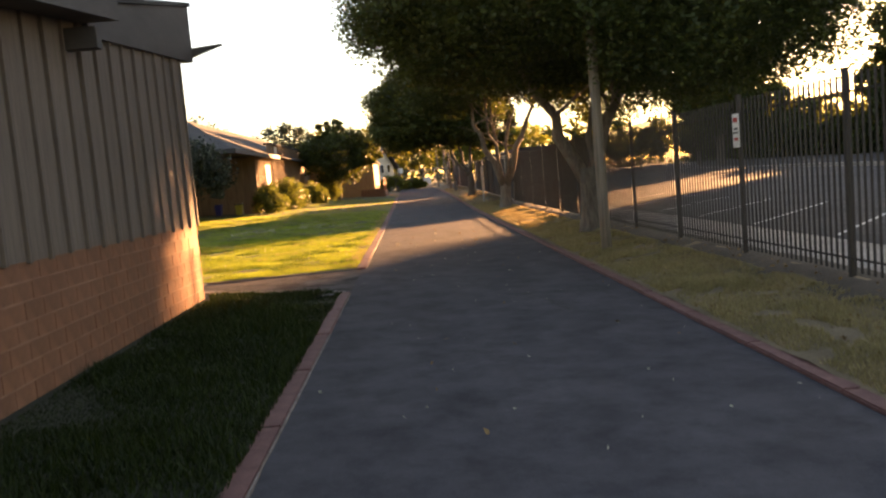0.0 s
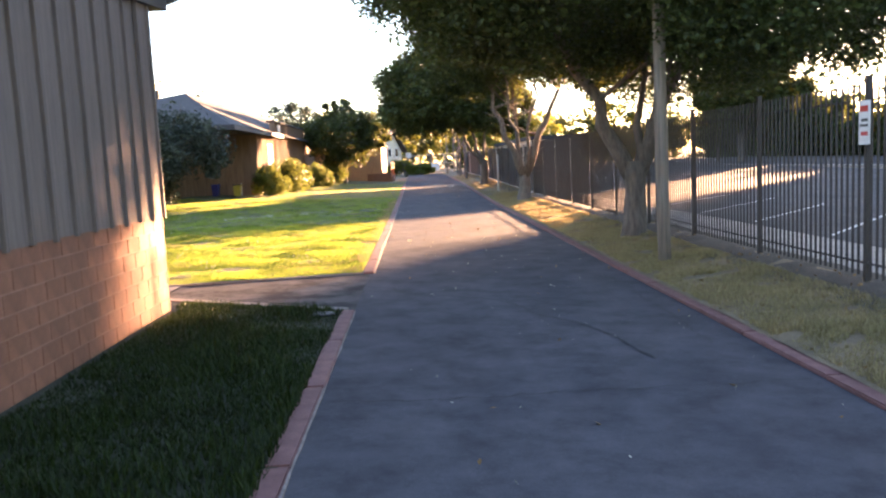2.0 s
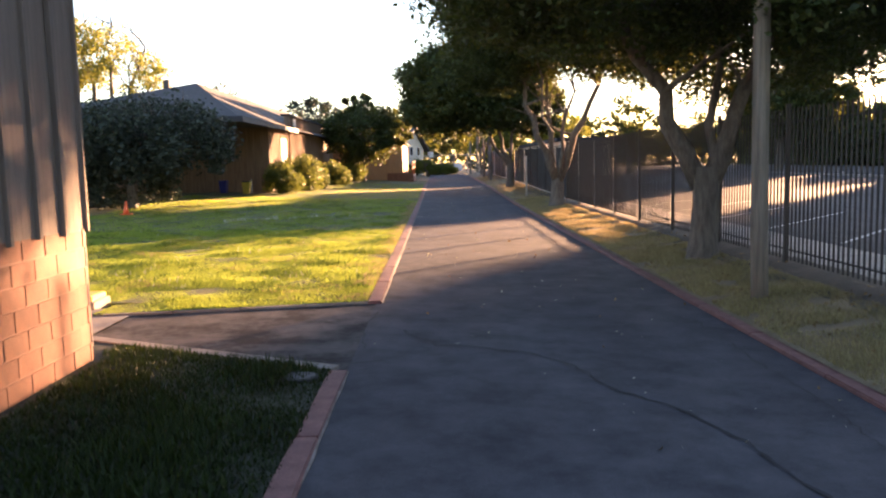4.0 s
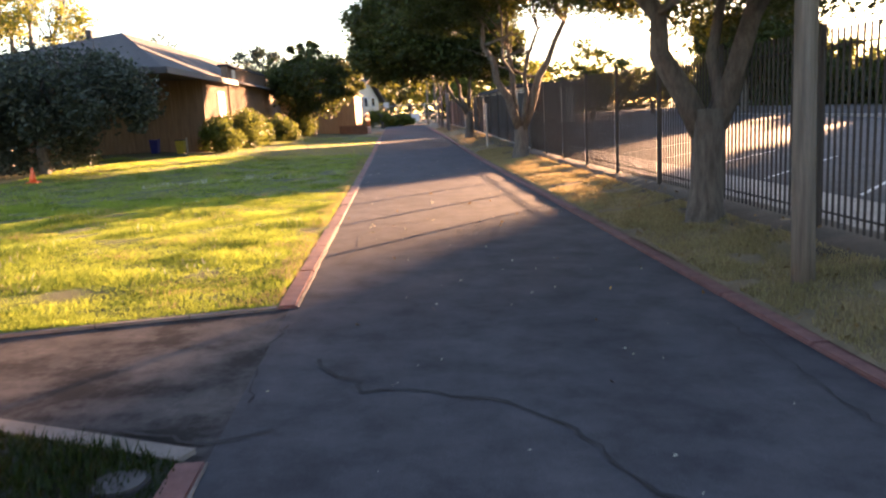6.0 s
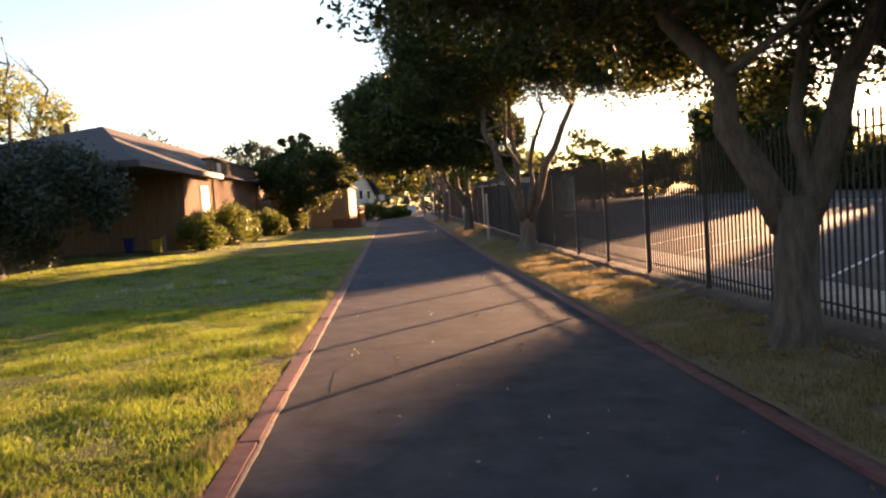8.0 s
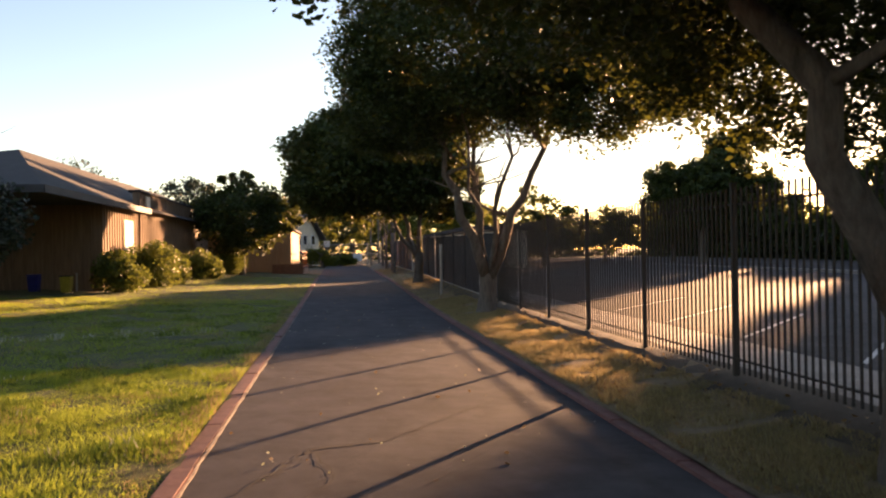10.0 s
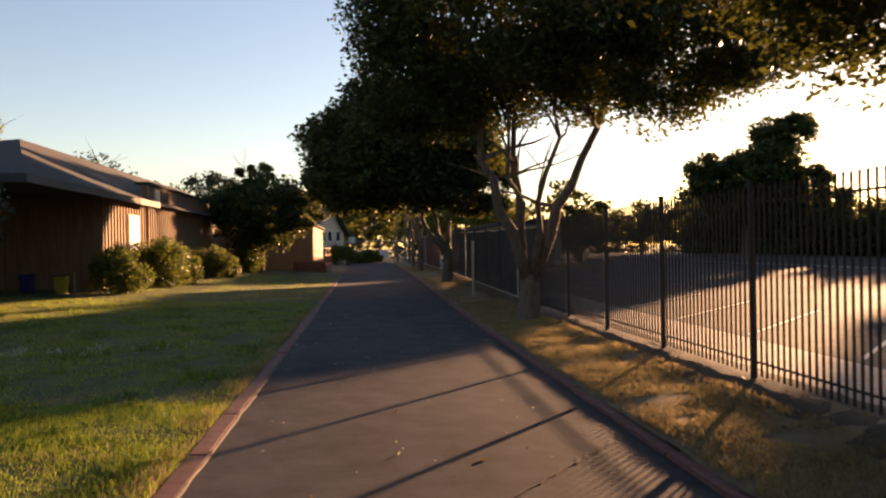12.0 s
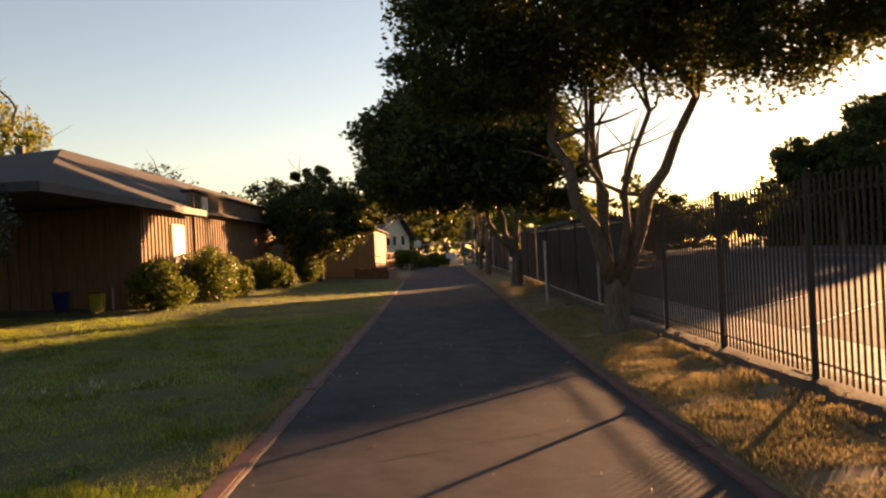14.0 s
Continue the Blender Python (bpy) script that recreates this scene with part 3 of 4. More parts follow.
for k, (x, y) in enumerate(((3.1, 59.5), (3.3, 64.0), (3.2, 69.0), (3.4, 77.0))):
    tree((x, y), [(x - 0.3, y, 5.8, 0.06), (x + 0.4, y + 0.3, 6.0, 0.06)], [(x, y, 6.7, 1.5, 1.7, 1.2)],
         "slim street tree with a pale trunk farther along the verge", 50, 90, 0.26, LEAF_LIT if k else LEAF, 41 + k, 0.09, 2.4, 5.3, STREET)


def utility_pole():
    z = ground_z(2.98, 12.3)
    p = thing("utility_pole", (2.98, 12.3, z), "weathered round wooden pole standing in the verge", "pole")
    verts, faces = [], []
    pts = [(2.98 - 0.012 * k, 12.3, z - 0.2 + 0.9 * k) for k in range(10)]
    tube(verts, faces, pts, [0.094 - 0.002 * k for k in range(10)], 16)
    part("shaft", mesh_of("shaft", verts, faces, POLE_WOOD, True), None, p)


utility_pole()


def stub_post():
    z = ground_z(3.2, 37.8)
    p = thing("stub_post", (3.2, 37.8, z), "short grey metal post in the verge", "post")
    part("shaft", cyl((3.2, 37.8, z - 0.1), (3.2, 37.8, z + 1.75), 0.045), PIPE, p)
    part("cap", cyl((3.2, 37.8, z + 1.75), (3.2, 37.8, z + 1.78), 0.05), BLACK, p)


stub_post()


def edging():
    e = thing("edging", (-2.6, 10.5, 0.1), "thin pale concrete edging between lawn and apron", "edging", kind="structure")
    for (xa, ya), (xb, yb), half in (((-1.46, 9.50), (-3.85, 10.62), 0.065), ((-1.46, 12.40), (-4.2, 11.74), 0.026)):
        n = 4
        for k in range(n):
            p = Vector((xa, ya)).lerp(Vector((xb, yb)), k / n)
            q = Vector((xa, ya)).lerp(Vector((xb, yb)), (k + 1) / n - 0.004)
            d = (q - p).normalized() * half
            bm = bmesh.new()
            lo = [(p.x - d.y, p.y + d.x), (q.x - d.y, q.y + d.x), (q.x + d.y, q.y - d.x), (p.x + d.y, p.y - d.x)]
            v0 = [bm.verts.new((x, y, ground_z(x, y) - 0.1)) for x, y in lo]
            v1 = [bm.verts.new((x, y, ground_z(x, y) + 0.026)) for x, y in lo]
            bm.faces.new(v1)
            for i in range(4):
                bm.faces.new((v0[i], v0[(i + 1) % 4], v1[(i + 1) % 4], v1[i]))
            bmesh.ops.recalc_face_normals(bm, faces=bm.faces[:])
            part("edging_stone", bm, OLD_CONCRETE, e)


edging()


def valve_lid():
    x, y = -1.68, 9.22
    z = ground_z(x, y) + 0.02
    v = thing("valve_box", (x, y, z), "round dark valve lid sunk in the lawn", "valve lid")
    part("rim", cyl((x, y, z - 0.1), (x, y, z + 0.012), 0.135, sides=24), SEAL, v)
    part("lid", cyl((x, y, z - 0.05), (x, y, z + 0.018), 0.115, sides=24), FASCIA, v)


valve_lid()


# ---- low building with block skirt, close by ----
def low_building():
    b = thing("low_building", (-3.43, 10.2, 0.2), "low building of grey-brown battened boards over painted block", "building")
    zb, zs, zt = 0.1, 1.18, 3.5
    # backing walls with thickness
    part("wall", box(-3.62, -3.455, -6.0, 10.18, zs, zt), SIDING, b)
    part("wall", box(-12.0, -3.62, 10.02, 10.185, zs, zt), SIDING, b)
    part("wall", box(-12.0, -3.62, -6.0, -5.85, zb, zt), SIDING, b)
    part("wall", box(-12.2, -12.0, -6.0, 10.18, zb, zt), SIDING, b)
    part("skirt_core", box(-3.60, -3.435, -6.0, 10.165, -0.1, zs - 0.005), MORTAR, b)
    part("skirt_core", box(-12.0, -3.60, 10.0, 10.165, -0.1, zs - 0.005), MORTAR, b)
    # boards and battens on the lane side
    step = 0.385
    n = 34
    board = bpy.data.meshes.new("board")
    bm = box(-0.0125, 0.0125, -step / 2 + 0.004, step / 2 - 0.004, 0, zt - zs, 0.003)
    bm.to_mesh(board)
    bm.free()
    board.materials.append(SIDING)
    batten = bpy.data.meshes.new("batten")
    bm = box(-0.02, 0.02, -0.024, 0.024, 0, zt - zs, 0.004)
    bm.to_mesh(batten)
    bm.free()
    batten.materials.append(BATTEN)
    inv = b.matrix_world.inverted()
    rnd = random.Random(3)
    for k in range(n):
        y = 10.2 - step * (k + 0.5)
        drop = rnd.uniform(-0.035, 0.0)
        o = new("board", board)
        o.parent = b
        o.matrix_basis = inv @ pose(-3.442 + rnd.uniform(-0.003, 0.003), y, zs + drop, 0, rnd.uniform(-0.2, 0.2), 0)
        o = new("batten", batten)
        o.parent = b
        o.matrix_basis = inv @ pose(-3.413, y - step / 2, zs + drop - 0.01, rnd.uniform(-0.15, 0.15), 0, 0)
    part("corner_board", box(-3.46, -3.40, 10.185, 10.225, zs - 0.03, zt, 0.004), SIDING, b)
    for k in range(12):
        x = -3.6 - 0.385 * k
        part("batten", box(x - 0.024, x + 0.024, 10.187, 10.215, zs - 0.02, zt), BATTEN, b)
    # blocks
    bm = box(-0.02, 0.02, -0.157, 0.157, 0.004, 0.151, 0.005)
    block = bpy.data.meshes.new("block")
    bm.to_mesh(block)
    bm.free()
    block.materials.append(BLOCK)
    for c in range(7):
        z = zs - 0.155 * (c + 1)
        for k in range(30):
            y = 10.17 - 0.32 * k - (0.158 if c % 2 == 0 else 0.318)
            if y < 2.0:
                continue
            o = new("block", block)
            o.parent = b
            o.matrix_basis = inv @ pose(-3.449 + rnd.uniform(-0.003, 0.002), y, z, 0, 0, 0)
        for k in range(5):
            x = -3.58 - 0.32 * k - (0.0 if c % 2 == 0 else 0.16)
            o = new("block", block)
            o.parent = b
            o.matrix_basis = inv @ pose(x, 10.15, z, 0, 0, 90)
    # raking eaves: the roof climbs away from the lane's start, in two bays
    def rake(name, xa, xb, ya, yb, la, lb, ha, hb, mat):
        bm = bmesh.new()
        v = [[bm.verts.new((x, y, z)) for y, z in ((ya, la), (yb, lb), (yb, hb), (ya, ha))] for x in (xa, xb)]
        bm.faces.new(v[1])
        bm.faces.new(list(reversed(v[0])))
        for i in range(4):
            bm.faces.new((v[0][i], v[0][(i + 1) % 4], v[1][(i + 1) % 4], v[1][i]))
        bmesh.ops.recalc_face_normals(bm, faces=bm.faces[:])
        return part(name, bm, mat, b)

    rake("rake_fascia", -3.60, -3.37, 6.9, 10.8, 3.22, 3.52, 3.55, 4.32, FASCIA)
    rake("rake_fascia", -3.60, -3.05, -6.2, 6.88, 1.9, 3.34, 2.4, 3.95, FASCIA)
    rake("roof", -12.4, -3.34, 6.9, 10.85, 3.56, 4.33, 3.62, 4.39, ROOFING)
    rake("roof", -12.4, -3.02, -6.2, 6.9, 2.41, 3.96, 2.47, 4.02, ROOFING)
    part("fascia", box(-12, -3.60, 10.75, 10.80, 3.47, 4.30, 0.006), FASCIA, b)
    part("soffit", box(-12, -3.60, 10.18, 10.75, 3.50, 3.545), FASCIA, b)
    # rafter tail past the corner
    bm = bmesh.new()
    a = [(-3.5, 10.80, 3.56), (-3.5, 10.80, 3.72), (-2.95, 10.86, 3.775), (-2.95, 10.86, 3.755)]
    v0 = [bm.verts.new(p) for p in a]
    v1 = [bm.verts.new((p[0], p[1] + 0.07, p[2])) for p in a]
    bm.faces.new(v0)
    bm.faces.new(list(reversed(v1)))
    for i in range(4):
        bm.faces.new((v0[i], v1[i], v1[(i + 1) % 4], v0[(i + 1) % 4]))
    part("rafter_tail", bm, FASCIA, b)
    part("beam_end", box(-3.42, -3.1, 6.35, 6.48, 3.0, 3.2, 0.006), FASCIA, b)
    part("downpipe", cyl((-3.47, 10.25, 0.2), (-3.47, 10.25, zs), 0.018, sides=8), CONCRETE, b, "thin pale pipe at the corner")

    b.location += Vector((-0.03, -0.36, 0.0))


low_building()


def entry_step():
    s = thing("entry_step", (-4.6, 12.5, 0.2), "concrete step with a yellow edge and brown rail post", "step")
    z = ground_z(-5.0, 12.6)
    part("tread", box(-6.6, -4.42, 12.06, 12.52, z - 0.1, z + 0.09, 0.012), CONCRETE, s)
    part("painted_edge", box(-6.6, -4.45, 12.10, 12.48, z + 0.09, z + 0.15, 0.012), YELLOW, s, "bright yellow painted edge")
    part("rail_post", cyl((-4.70, 12.3, z + 0.1), (-4.68, 12.3, z + 1.05), 0.024), RUST, s)
    part("rail_post", cyl((-6.3, 12.3, z + 0.1), (-6.27, 12.3, z + 1.05), 0.024), RUST, s)
    part("hand_rail", cyl((-6.5, 12.3, z + 1.05), (-4.68, 12.3, z + 1.05), 0.022), RUST, s)


entry_step()


# ---- long building across the lawn ----
def long_building():
    gz = 0.35
    b = thing("long_building", (-7.8, 37.3, gz), "long brown battened building with a grey hipped roof", "building")
    x0, x1, y0, y1, ze, zr = -17.0, -7.8, 37.3, 74.0, 3.25, 5.8
    part("wall", box(x1 - 0.2, x1, y0, 44.0, gz - 0.2, ze), SIDING_B, b)
    part("wall", box(x0, x1 - 0.2, y0, y0 + 0.2, gz - 0.2, ze), SIDING_B, b)
    part("wall", box(x0, x0 + 0.2, y0 + 0.2, y1, gz - 0.2, ze), SIDING_B, b)
    part("wall", box(x0 + 0.2, x1 - 0.2, y1 - 0.2, y1, gz - 0.2, ze), SIDING_B, b)
    # taller wing wall further along
    part("wing_wall", box(x1 - 0.2, x1 + 0.05, 42.05, 53.0, gz - 0.2, 4.02), SIDING_B, b)
    part("wing_cap", box(x1 - 0.35, x1 + 0.14, 42.0, 53.1, 4.02, 4.12, 0.01), ROOFING, b)
    part("wall", box(x1 - 0.2, x1, 53.0, y1, gz - 0.2, ze), SIDING_B, b)
    bm = bmesh.new()
    k = 0
    y = y0 + 0.15
    while y < 42.0:
        box(x1, x1 + 0.035, y - 0.02, y + 0.02, gz - 0.1, ze, bm=bm)
        y += 0.31
    while y < 52.9:
        box(x1 + 0.05, x1 + 0.085, y - 0.02, y + 0.02, gz - 0.1, 4.02, bm=bm)
        y += 0.31
    x = x0 + 0.15
    while x < x1 - 0.1:
        box(x - 0.02, x + 0.02, y0 - 0.035, y0, gz - 0.1, ze, bm=bm)
        x += 0.31
    bt = part("batten_run", bm, SIDING_B, b)
    bt["kind"] = "stuff"
    part("base_course", box(x1 - 0.1, x1 + 0.09, 44.5, 52.95, gz - 0.2, gz + 0.45, 0.01), BLOCK, b)
    # hipped roof
    ex0, ex1, ey0, ey1 = x0 - 0.6, x1 + 0.5, 30.6, y1 + 0.6
    rx = (ex0 + ex1) / 2
    ra, rb = (rx, 42.8, zr), (rx, y1 - 5, zr)
    bm = bmesh.new()
    c = [bm.verts.new(p) for p in ((ex0, ey0, ze), (ex1, ey0, ze), (ex1, ey1, ze), (ex0, ey1, ze))]
    r0, r1 = bm.verts.new(ra), bm.verts.new(rb)
    for f in ((c[0], c[1], r0), (c[1], c[2], r1, r0), (c[2], c[3], r1), (c[3], c[0], r0, r1)):
        bm.faces.new(f)
    bm.faces.new(list(reversed(c)))
    bmesh.ops.recalc_face_normals(bm, faces=bm.faces[:])
    part("roof", bm, ROOFING, b)
    part("fascia", box(ex1, ex1 + 0.03, ey0, 42.0, ze - 0.10, ze + 0.10), FASCIA, b)
    part("fascia", box(ex0, ex1, ey0 - 0.03, ey0, ze - 0.10, ze + 0.10), FASCIA, b)
    for px in (-16.6, -12.6):
        part("porch_post", box(px - 0.06, px + 0.06, 30.9, 31.02, gz - 0.25, ze, 0.006), FASCIA, b)
    part("flue", cyl((-14.0, 43.0, 4.6), (-14.0, 43.0, 6.0), 0.16), FASCIA, b)
    # shuttered window and small vent
    w = part("window", box(x1 + 0.0, x1 + 0.06, 39.75, 41.0, 1.55, 2.85, 0.008), CREAM, b, "pale shuttered window catching the sun")
    for a, c_ in ((39.82, 40.34), (40.41, 40.93)):
        part("shutter", box(x1 + 0.06, x1 + 0.075, a, c_, 1.62, 2.78, 0.004), WHITE, w)
    part("sill", box(x1, x1 + 0.12, 39.7, 41.05, 1.49, 1.55, 0.006), CREAM, w)
    v = part("vent_panel", box(x1 + 0.05, x1 + 0.10, 43.0, 43.7, 3.2, 3.92, 0.006), CREAM, b)
    part("pipe", cyl((-8.6, 37.15, 0.4), (-8.6, 37.15, 1.0), 0.03), PIPE, b)

    b.location += Vector((-0.2, 1.3, 0.08))


long_building()


def shrub(x, y, rx, ry, h, label, seed, n=26, mat=SHRUB, group="shrubs by the long building"):
    z = ground_z(x, y)
    s = thing("shrub", (x, y, z), label, "shrub", group if y < 70 else "shrubs at the lane's end")
    rnd = random.Random(seed)
    verts, faces = [], []
    for _ in range(7):
        tube(verts, faces, bent((x, y, z - 0.1), (x + rnd.uniform(-rx, rx) * 0.6, y + rnd.uniform(-ry, ry) * 0.6, z + h * rnd.uniform(0.4, 0.8)), rnd, 3, 0.1), [0.03, 0.025, 0.018, 0.008], 5)
    part("stems", mesh_of("stems", verts, faces, BARK), None, s)
    lobes = [(x, y, z + h * 0.42, rx * 0.8, ry * 0.8, h * 0.4)]
    for _ in range(4):
        lobes.append((x + rnd.uniform(-0.6, 0.6) * rx, y + rnd.uniform(-0.6, 0.6) * ry, z + h * rnd.uniform(0.35, 0.78), rx * 0.42, ry * 0.42, h * 0.26))
    cs, rs = crown_clumps(lobes, 2 * n, seed)
    part("foliage", leaves_mesh("foliage", cs, [0.24 * h * q for q in (r / max(rs) + 0.4 for r in rs)], 150, 0.10, mat, seed + 5, 0.9), None, s)


shrub(-7.4, 38.2, 0.85, 0.9, 1.45, "leafy green shrub beside the waste bins", 61)
shrub(-7.2, 41.9, 1.15, 1.3, 1.75, "large rounded green shrub under the shuttered window", 62, 40)
shrub(-6.7, 43.9, 0.55, 0.6, 1.25, "small sunlit shrub beside a larger one", 63, 16)
shrub(-6.9, 48.3, 1.1, 1.2, 1.35, "dark rounded shrub against the wall", 64, 30)
shrub(-6.1, 48.9, 0.5, 0.6, 1.05, "small sunlit shrub at the wall's end", 65, 16)
shrub(-6.0, 54.6, 0.8, 0.8, 1.5, "bright yellow-green shrub under the dark tree", 66, 22)


def waste_bin(x, y, mat, label, name):
    z = ground_z(x, y)
    b = thing(name, (x, y, z), label, "bin")
    bm = bmesh.new()
    lo = [bm.verts.new((x + a * 0.19, y + c * 0.22, z + 0.05)) for a, c in ((-1, -1), (1, -1), (1, 1), (-1, 1))]
    hi = [bm.verts.new((x + a * 0.25, y + c * 0.28, z + 0.74)) for a, c in ((-1, -1), (1, -1), (1, 1), (-1, 1))]
    bm.faces.new(list(reversed(lo)))
    bm.faces.new(hi)
    for i in range(4):
        bm.faces.new((lo[i], lo[(i + 1) % 4], hi[(i + 1) % 4], hi[i]))
    bmesh.ops.bevel(bm, geom=bm.edges[:], offset=0.025, segments=2, affect="EDGES")
    part("body", bm, mat, b)
    part("lid", box(x - 0.27, x + 0.27, y - 0.31, y + 0.31, z + 0.74, z + 0.8, 0.02), BLACK if name == "waste_bin" else mat, b)
    for sx in (-0.18, 0.18):
        part("wheel", cyl((x + sx - 0.03, y + 0.2, z + 0.09), (x + sx + 0.03, y + 0.2, z + 0.09), 0.09), BLACK, b)
    b.scale = (0.66, 0.66, 0.72)


waste_bin(-8.75, 37.3, BIN_YELLOW, "yellow wheeled bin standing against the dark wall", "waste_bin")
waste_bin(-9.75, 37.4, BLUE, "blue wheeled bin standing against the dark wall", "recycling_bin")


def cone():
    x, y = -10.08, 27.55
    z = ground_z(x, y) + 0.02
    c = thing("traffic_cone", (x, y, z), "bright orange traffic cone on the lawn", "traffic cone")
    part("base", box(x - 0.18, x + 0.18, y - 0.18, y + 0.18, z, z + 0.035, 0.012), ORANGE, c)
    verts, faces = [], []
    tube(verts, faces, [(x, y, z + 0.03), (x, y, z + 0.17), (x, y, z + 0.33), (x, y, z + 0.46)], [0.115, 0.085, 0.05, 0.025], 20)
    part("body", mesh_of("body", verts, faces, ORANGE, True), None, c)
    c.scale = (0.82, 0.82, 0.9)


cone()

def parked_van():
    x, y = -17.2, 31.5
    z = ground_z(x, y) + 0.02
    v = thing("parked_van", (x, y, z), "white van parked beyond the lawn", "van")
    bm = bmesh.new()
    prof = [(-2.3, 0.35), (2.3, 0.35), (2.35, 0.95), (1.75, 1.15), (1.2, 1.9), (-2.2, 1.98), (-2.35, 1.2)]
    a = [bm.verts.new((x + p, y - 0.9, z + q)) for p, q in prof]
    b = [bm.verts.new((x + p, y + 0.9, z + q)) for p, q in prof]
    bm.faces.new(a)
    bm.faces.new(list(reversed(b)))
    for i in range(len(prof)):
        j = (i + 1) % len(prof)
        bm.faces.new((a[i], b[i], b[j], a[j]))
    bmesh.ops.recalc_face_normals(bm, faces=bm.faces[:])
    bmesh.ops.bevel(bm, geom=bm.edges[:], offset=0.07, segments=3, affect="EDGES")
    part("body", bm, WHITE, v)
    for p, q in ((-1.9, -0.9), (-0.7, 0.3), (0.5, 1.15)):
        part("side_window", box(x + p, x + q, y - 0.915, y - 0.895, z + 1.25, z + 1.75, 0.008), GLASS, v)
    for p in (-1.5, 1.5):
        for s in (-0.93, 0.75):
            w = part("wheel", cyl((x + p, y + s, z + 0.33), (x + p, y + s + 0.2, z + 0.33), 0.33, sides=24), BLACK, v)
            part("rim", cyl((x + p, y + s - 0.012, z + 0.33), (x + p, y + s + 0.01, z + 0.33), 0.2, sides=20), PIPE, w)
    part("bumper", box(x + 2.25, x + 2.42, y - 0.85, y + 0.85, z + 0.35, z + 0.6, 0.03), BLACK, v)
    for s in (-0.75, 0.55):
        part("headlight", box(x + 2.3, x + 2.40, y + s, y + s + 0.2, z + 0.72, z + 0.92, 0.02), GLASS, v)


parked_van()

# ---- trees on the lawn side ----
tree((-10.9, 30.2), [(-9.2, 29.9, 2.6, 0.09), (-12.4, 30.3, 2.8, 0.1), (-10.6, 30.6, 2.9, 0.09)],
     [(-10.4, 30.0, 2.6, 2.9, 1.9, 1.25), (-8.7, 29.8, 2.2, 1.4, 1.3, 0.8), (-13.0, 30.0, 2.2, 2.4, 1.8, 1.5), (-15.5, 30.2, 2.4, 2.4, 1.9, 1.8), (-11.8, 30.4, 1.4, 2.6, 1.4, 1.1), (-14.6, 30.4, 1.6, 2.4, 1.4, 1.2)],
     "low spreading grey-green tree in front of the long building", 520, 150, 0.13, LEAF_GREY, 71, 0.15, 0.9, 0.35)
tree((-19.8, 50.5), [(-17.2, 50.0, 8.6, 0.18), (-21.5, 51.0, 9.6, 0.18), (-19.4, 50.4, 11.4, 0.15), (-16.6, 49.6, 6.6, 0.11)],
     [(-19.8, 50.2, 8.0, 3.4, 3.0, 1.8), (-17.2, 49.8, 7.0, 1.9, 1.8, 0.9), (-22.4, 50.5, 8.4, 3.0, 3.0, 2.2)],
     "tall tree above the roof, leaves coloured yellow-green as sunlit", 190, 90, 0.17, LEAF_LIT, 72, 0.26, 2.8, 4.6)
tree((-11.0, 15.0), [(-9.6, 14.4, 6.5, 0.14), (-12.0, 15.4, 7.2, 0.14)],
     [(-10.6, 14.6, 7.2, 2.6, 2.6, 2.0), (-8.7, 15.4, 6.6, 1.6, 1.6, 1.0)],
     "tree with leaves in a sunlit tone behind the low building", 90, 110, 0.16, LEAF_LIT, 73, 0.2, 2.4, 4.5)
tree((-5.4, 55.0), [(-6.4, 54.8, 4.4, 0.09), (-4.4, 55.2, 4.2, 0.09), (-5.6, 55.6, 5.2, 0.09)],
     [(-5.4, 55.0, 3.6, 2.5, 2.2, 1.9), (-5.8, 55.2, 5.3, 1.0, 1.0, 0.9), (-3.4, 55.4, 3.5, 1.3, 1.4, 1.3), (-6.7, 54.8, 3.9, 1.1, 1.1, 1.0)],
     "dark round-headed tree at the end of the lawn", 170, 130, 0.2, LEAF, 74, 0.13, 1.2, 1.2)
tree((-20.0, 75.0), [(-18.5, 75, 7.0, 0.12), (-21.5, 75, 7.5, 0.12), (-20, 76, 8.2, 0.12), (-19, 74, 7.8, 0.1)],
     [(-20.0, 75.0, 7.6, 2.4, 2.4, 1.6)], "bare-looking thin tree beyond the roof", 36, 40, 0.22, LEAF_GREY, 75, 0.18, 3.6, 5.0)
tree((-13.0, 82.0), [(-12.0, 82, 6.4, 0.12), (-14.2, 82, 6.8, 0.12)], [(-13.0, 82.0, 6.6, 3.2, 2.6, 1.5)],
     "grey-green tree beyond the long roof", 60, 60, 0.3, LEAF_GREY, 76, 0.18, 2.6, 4.4)


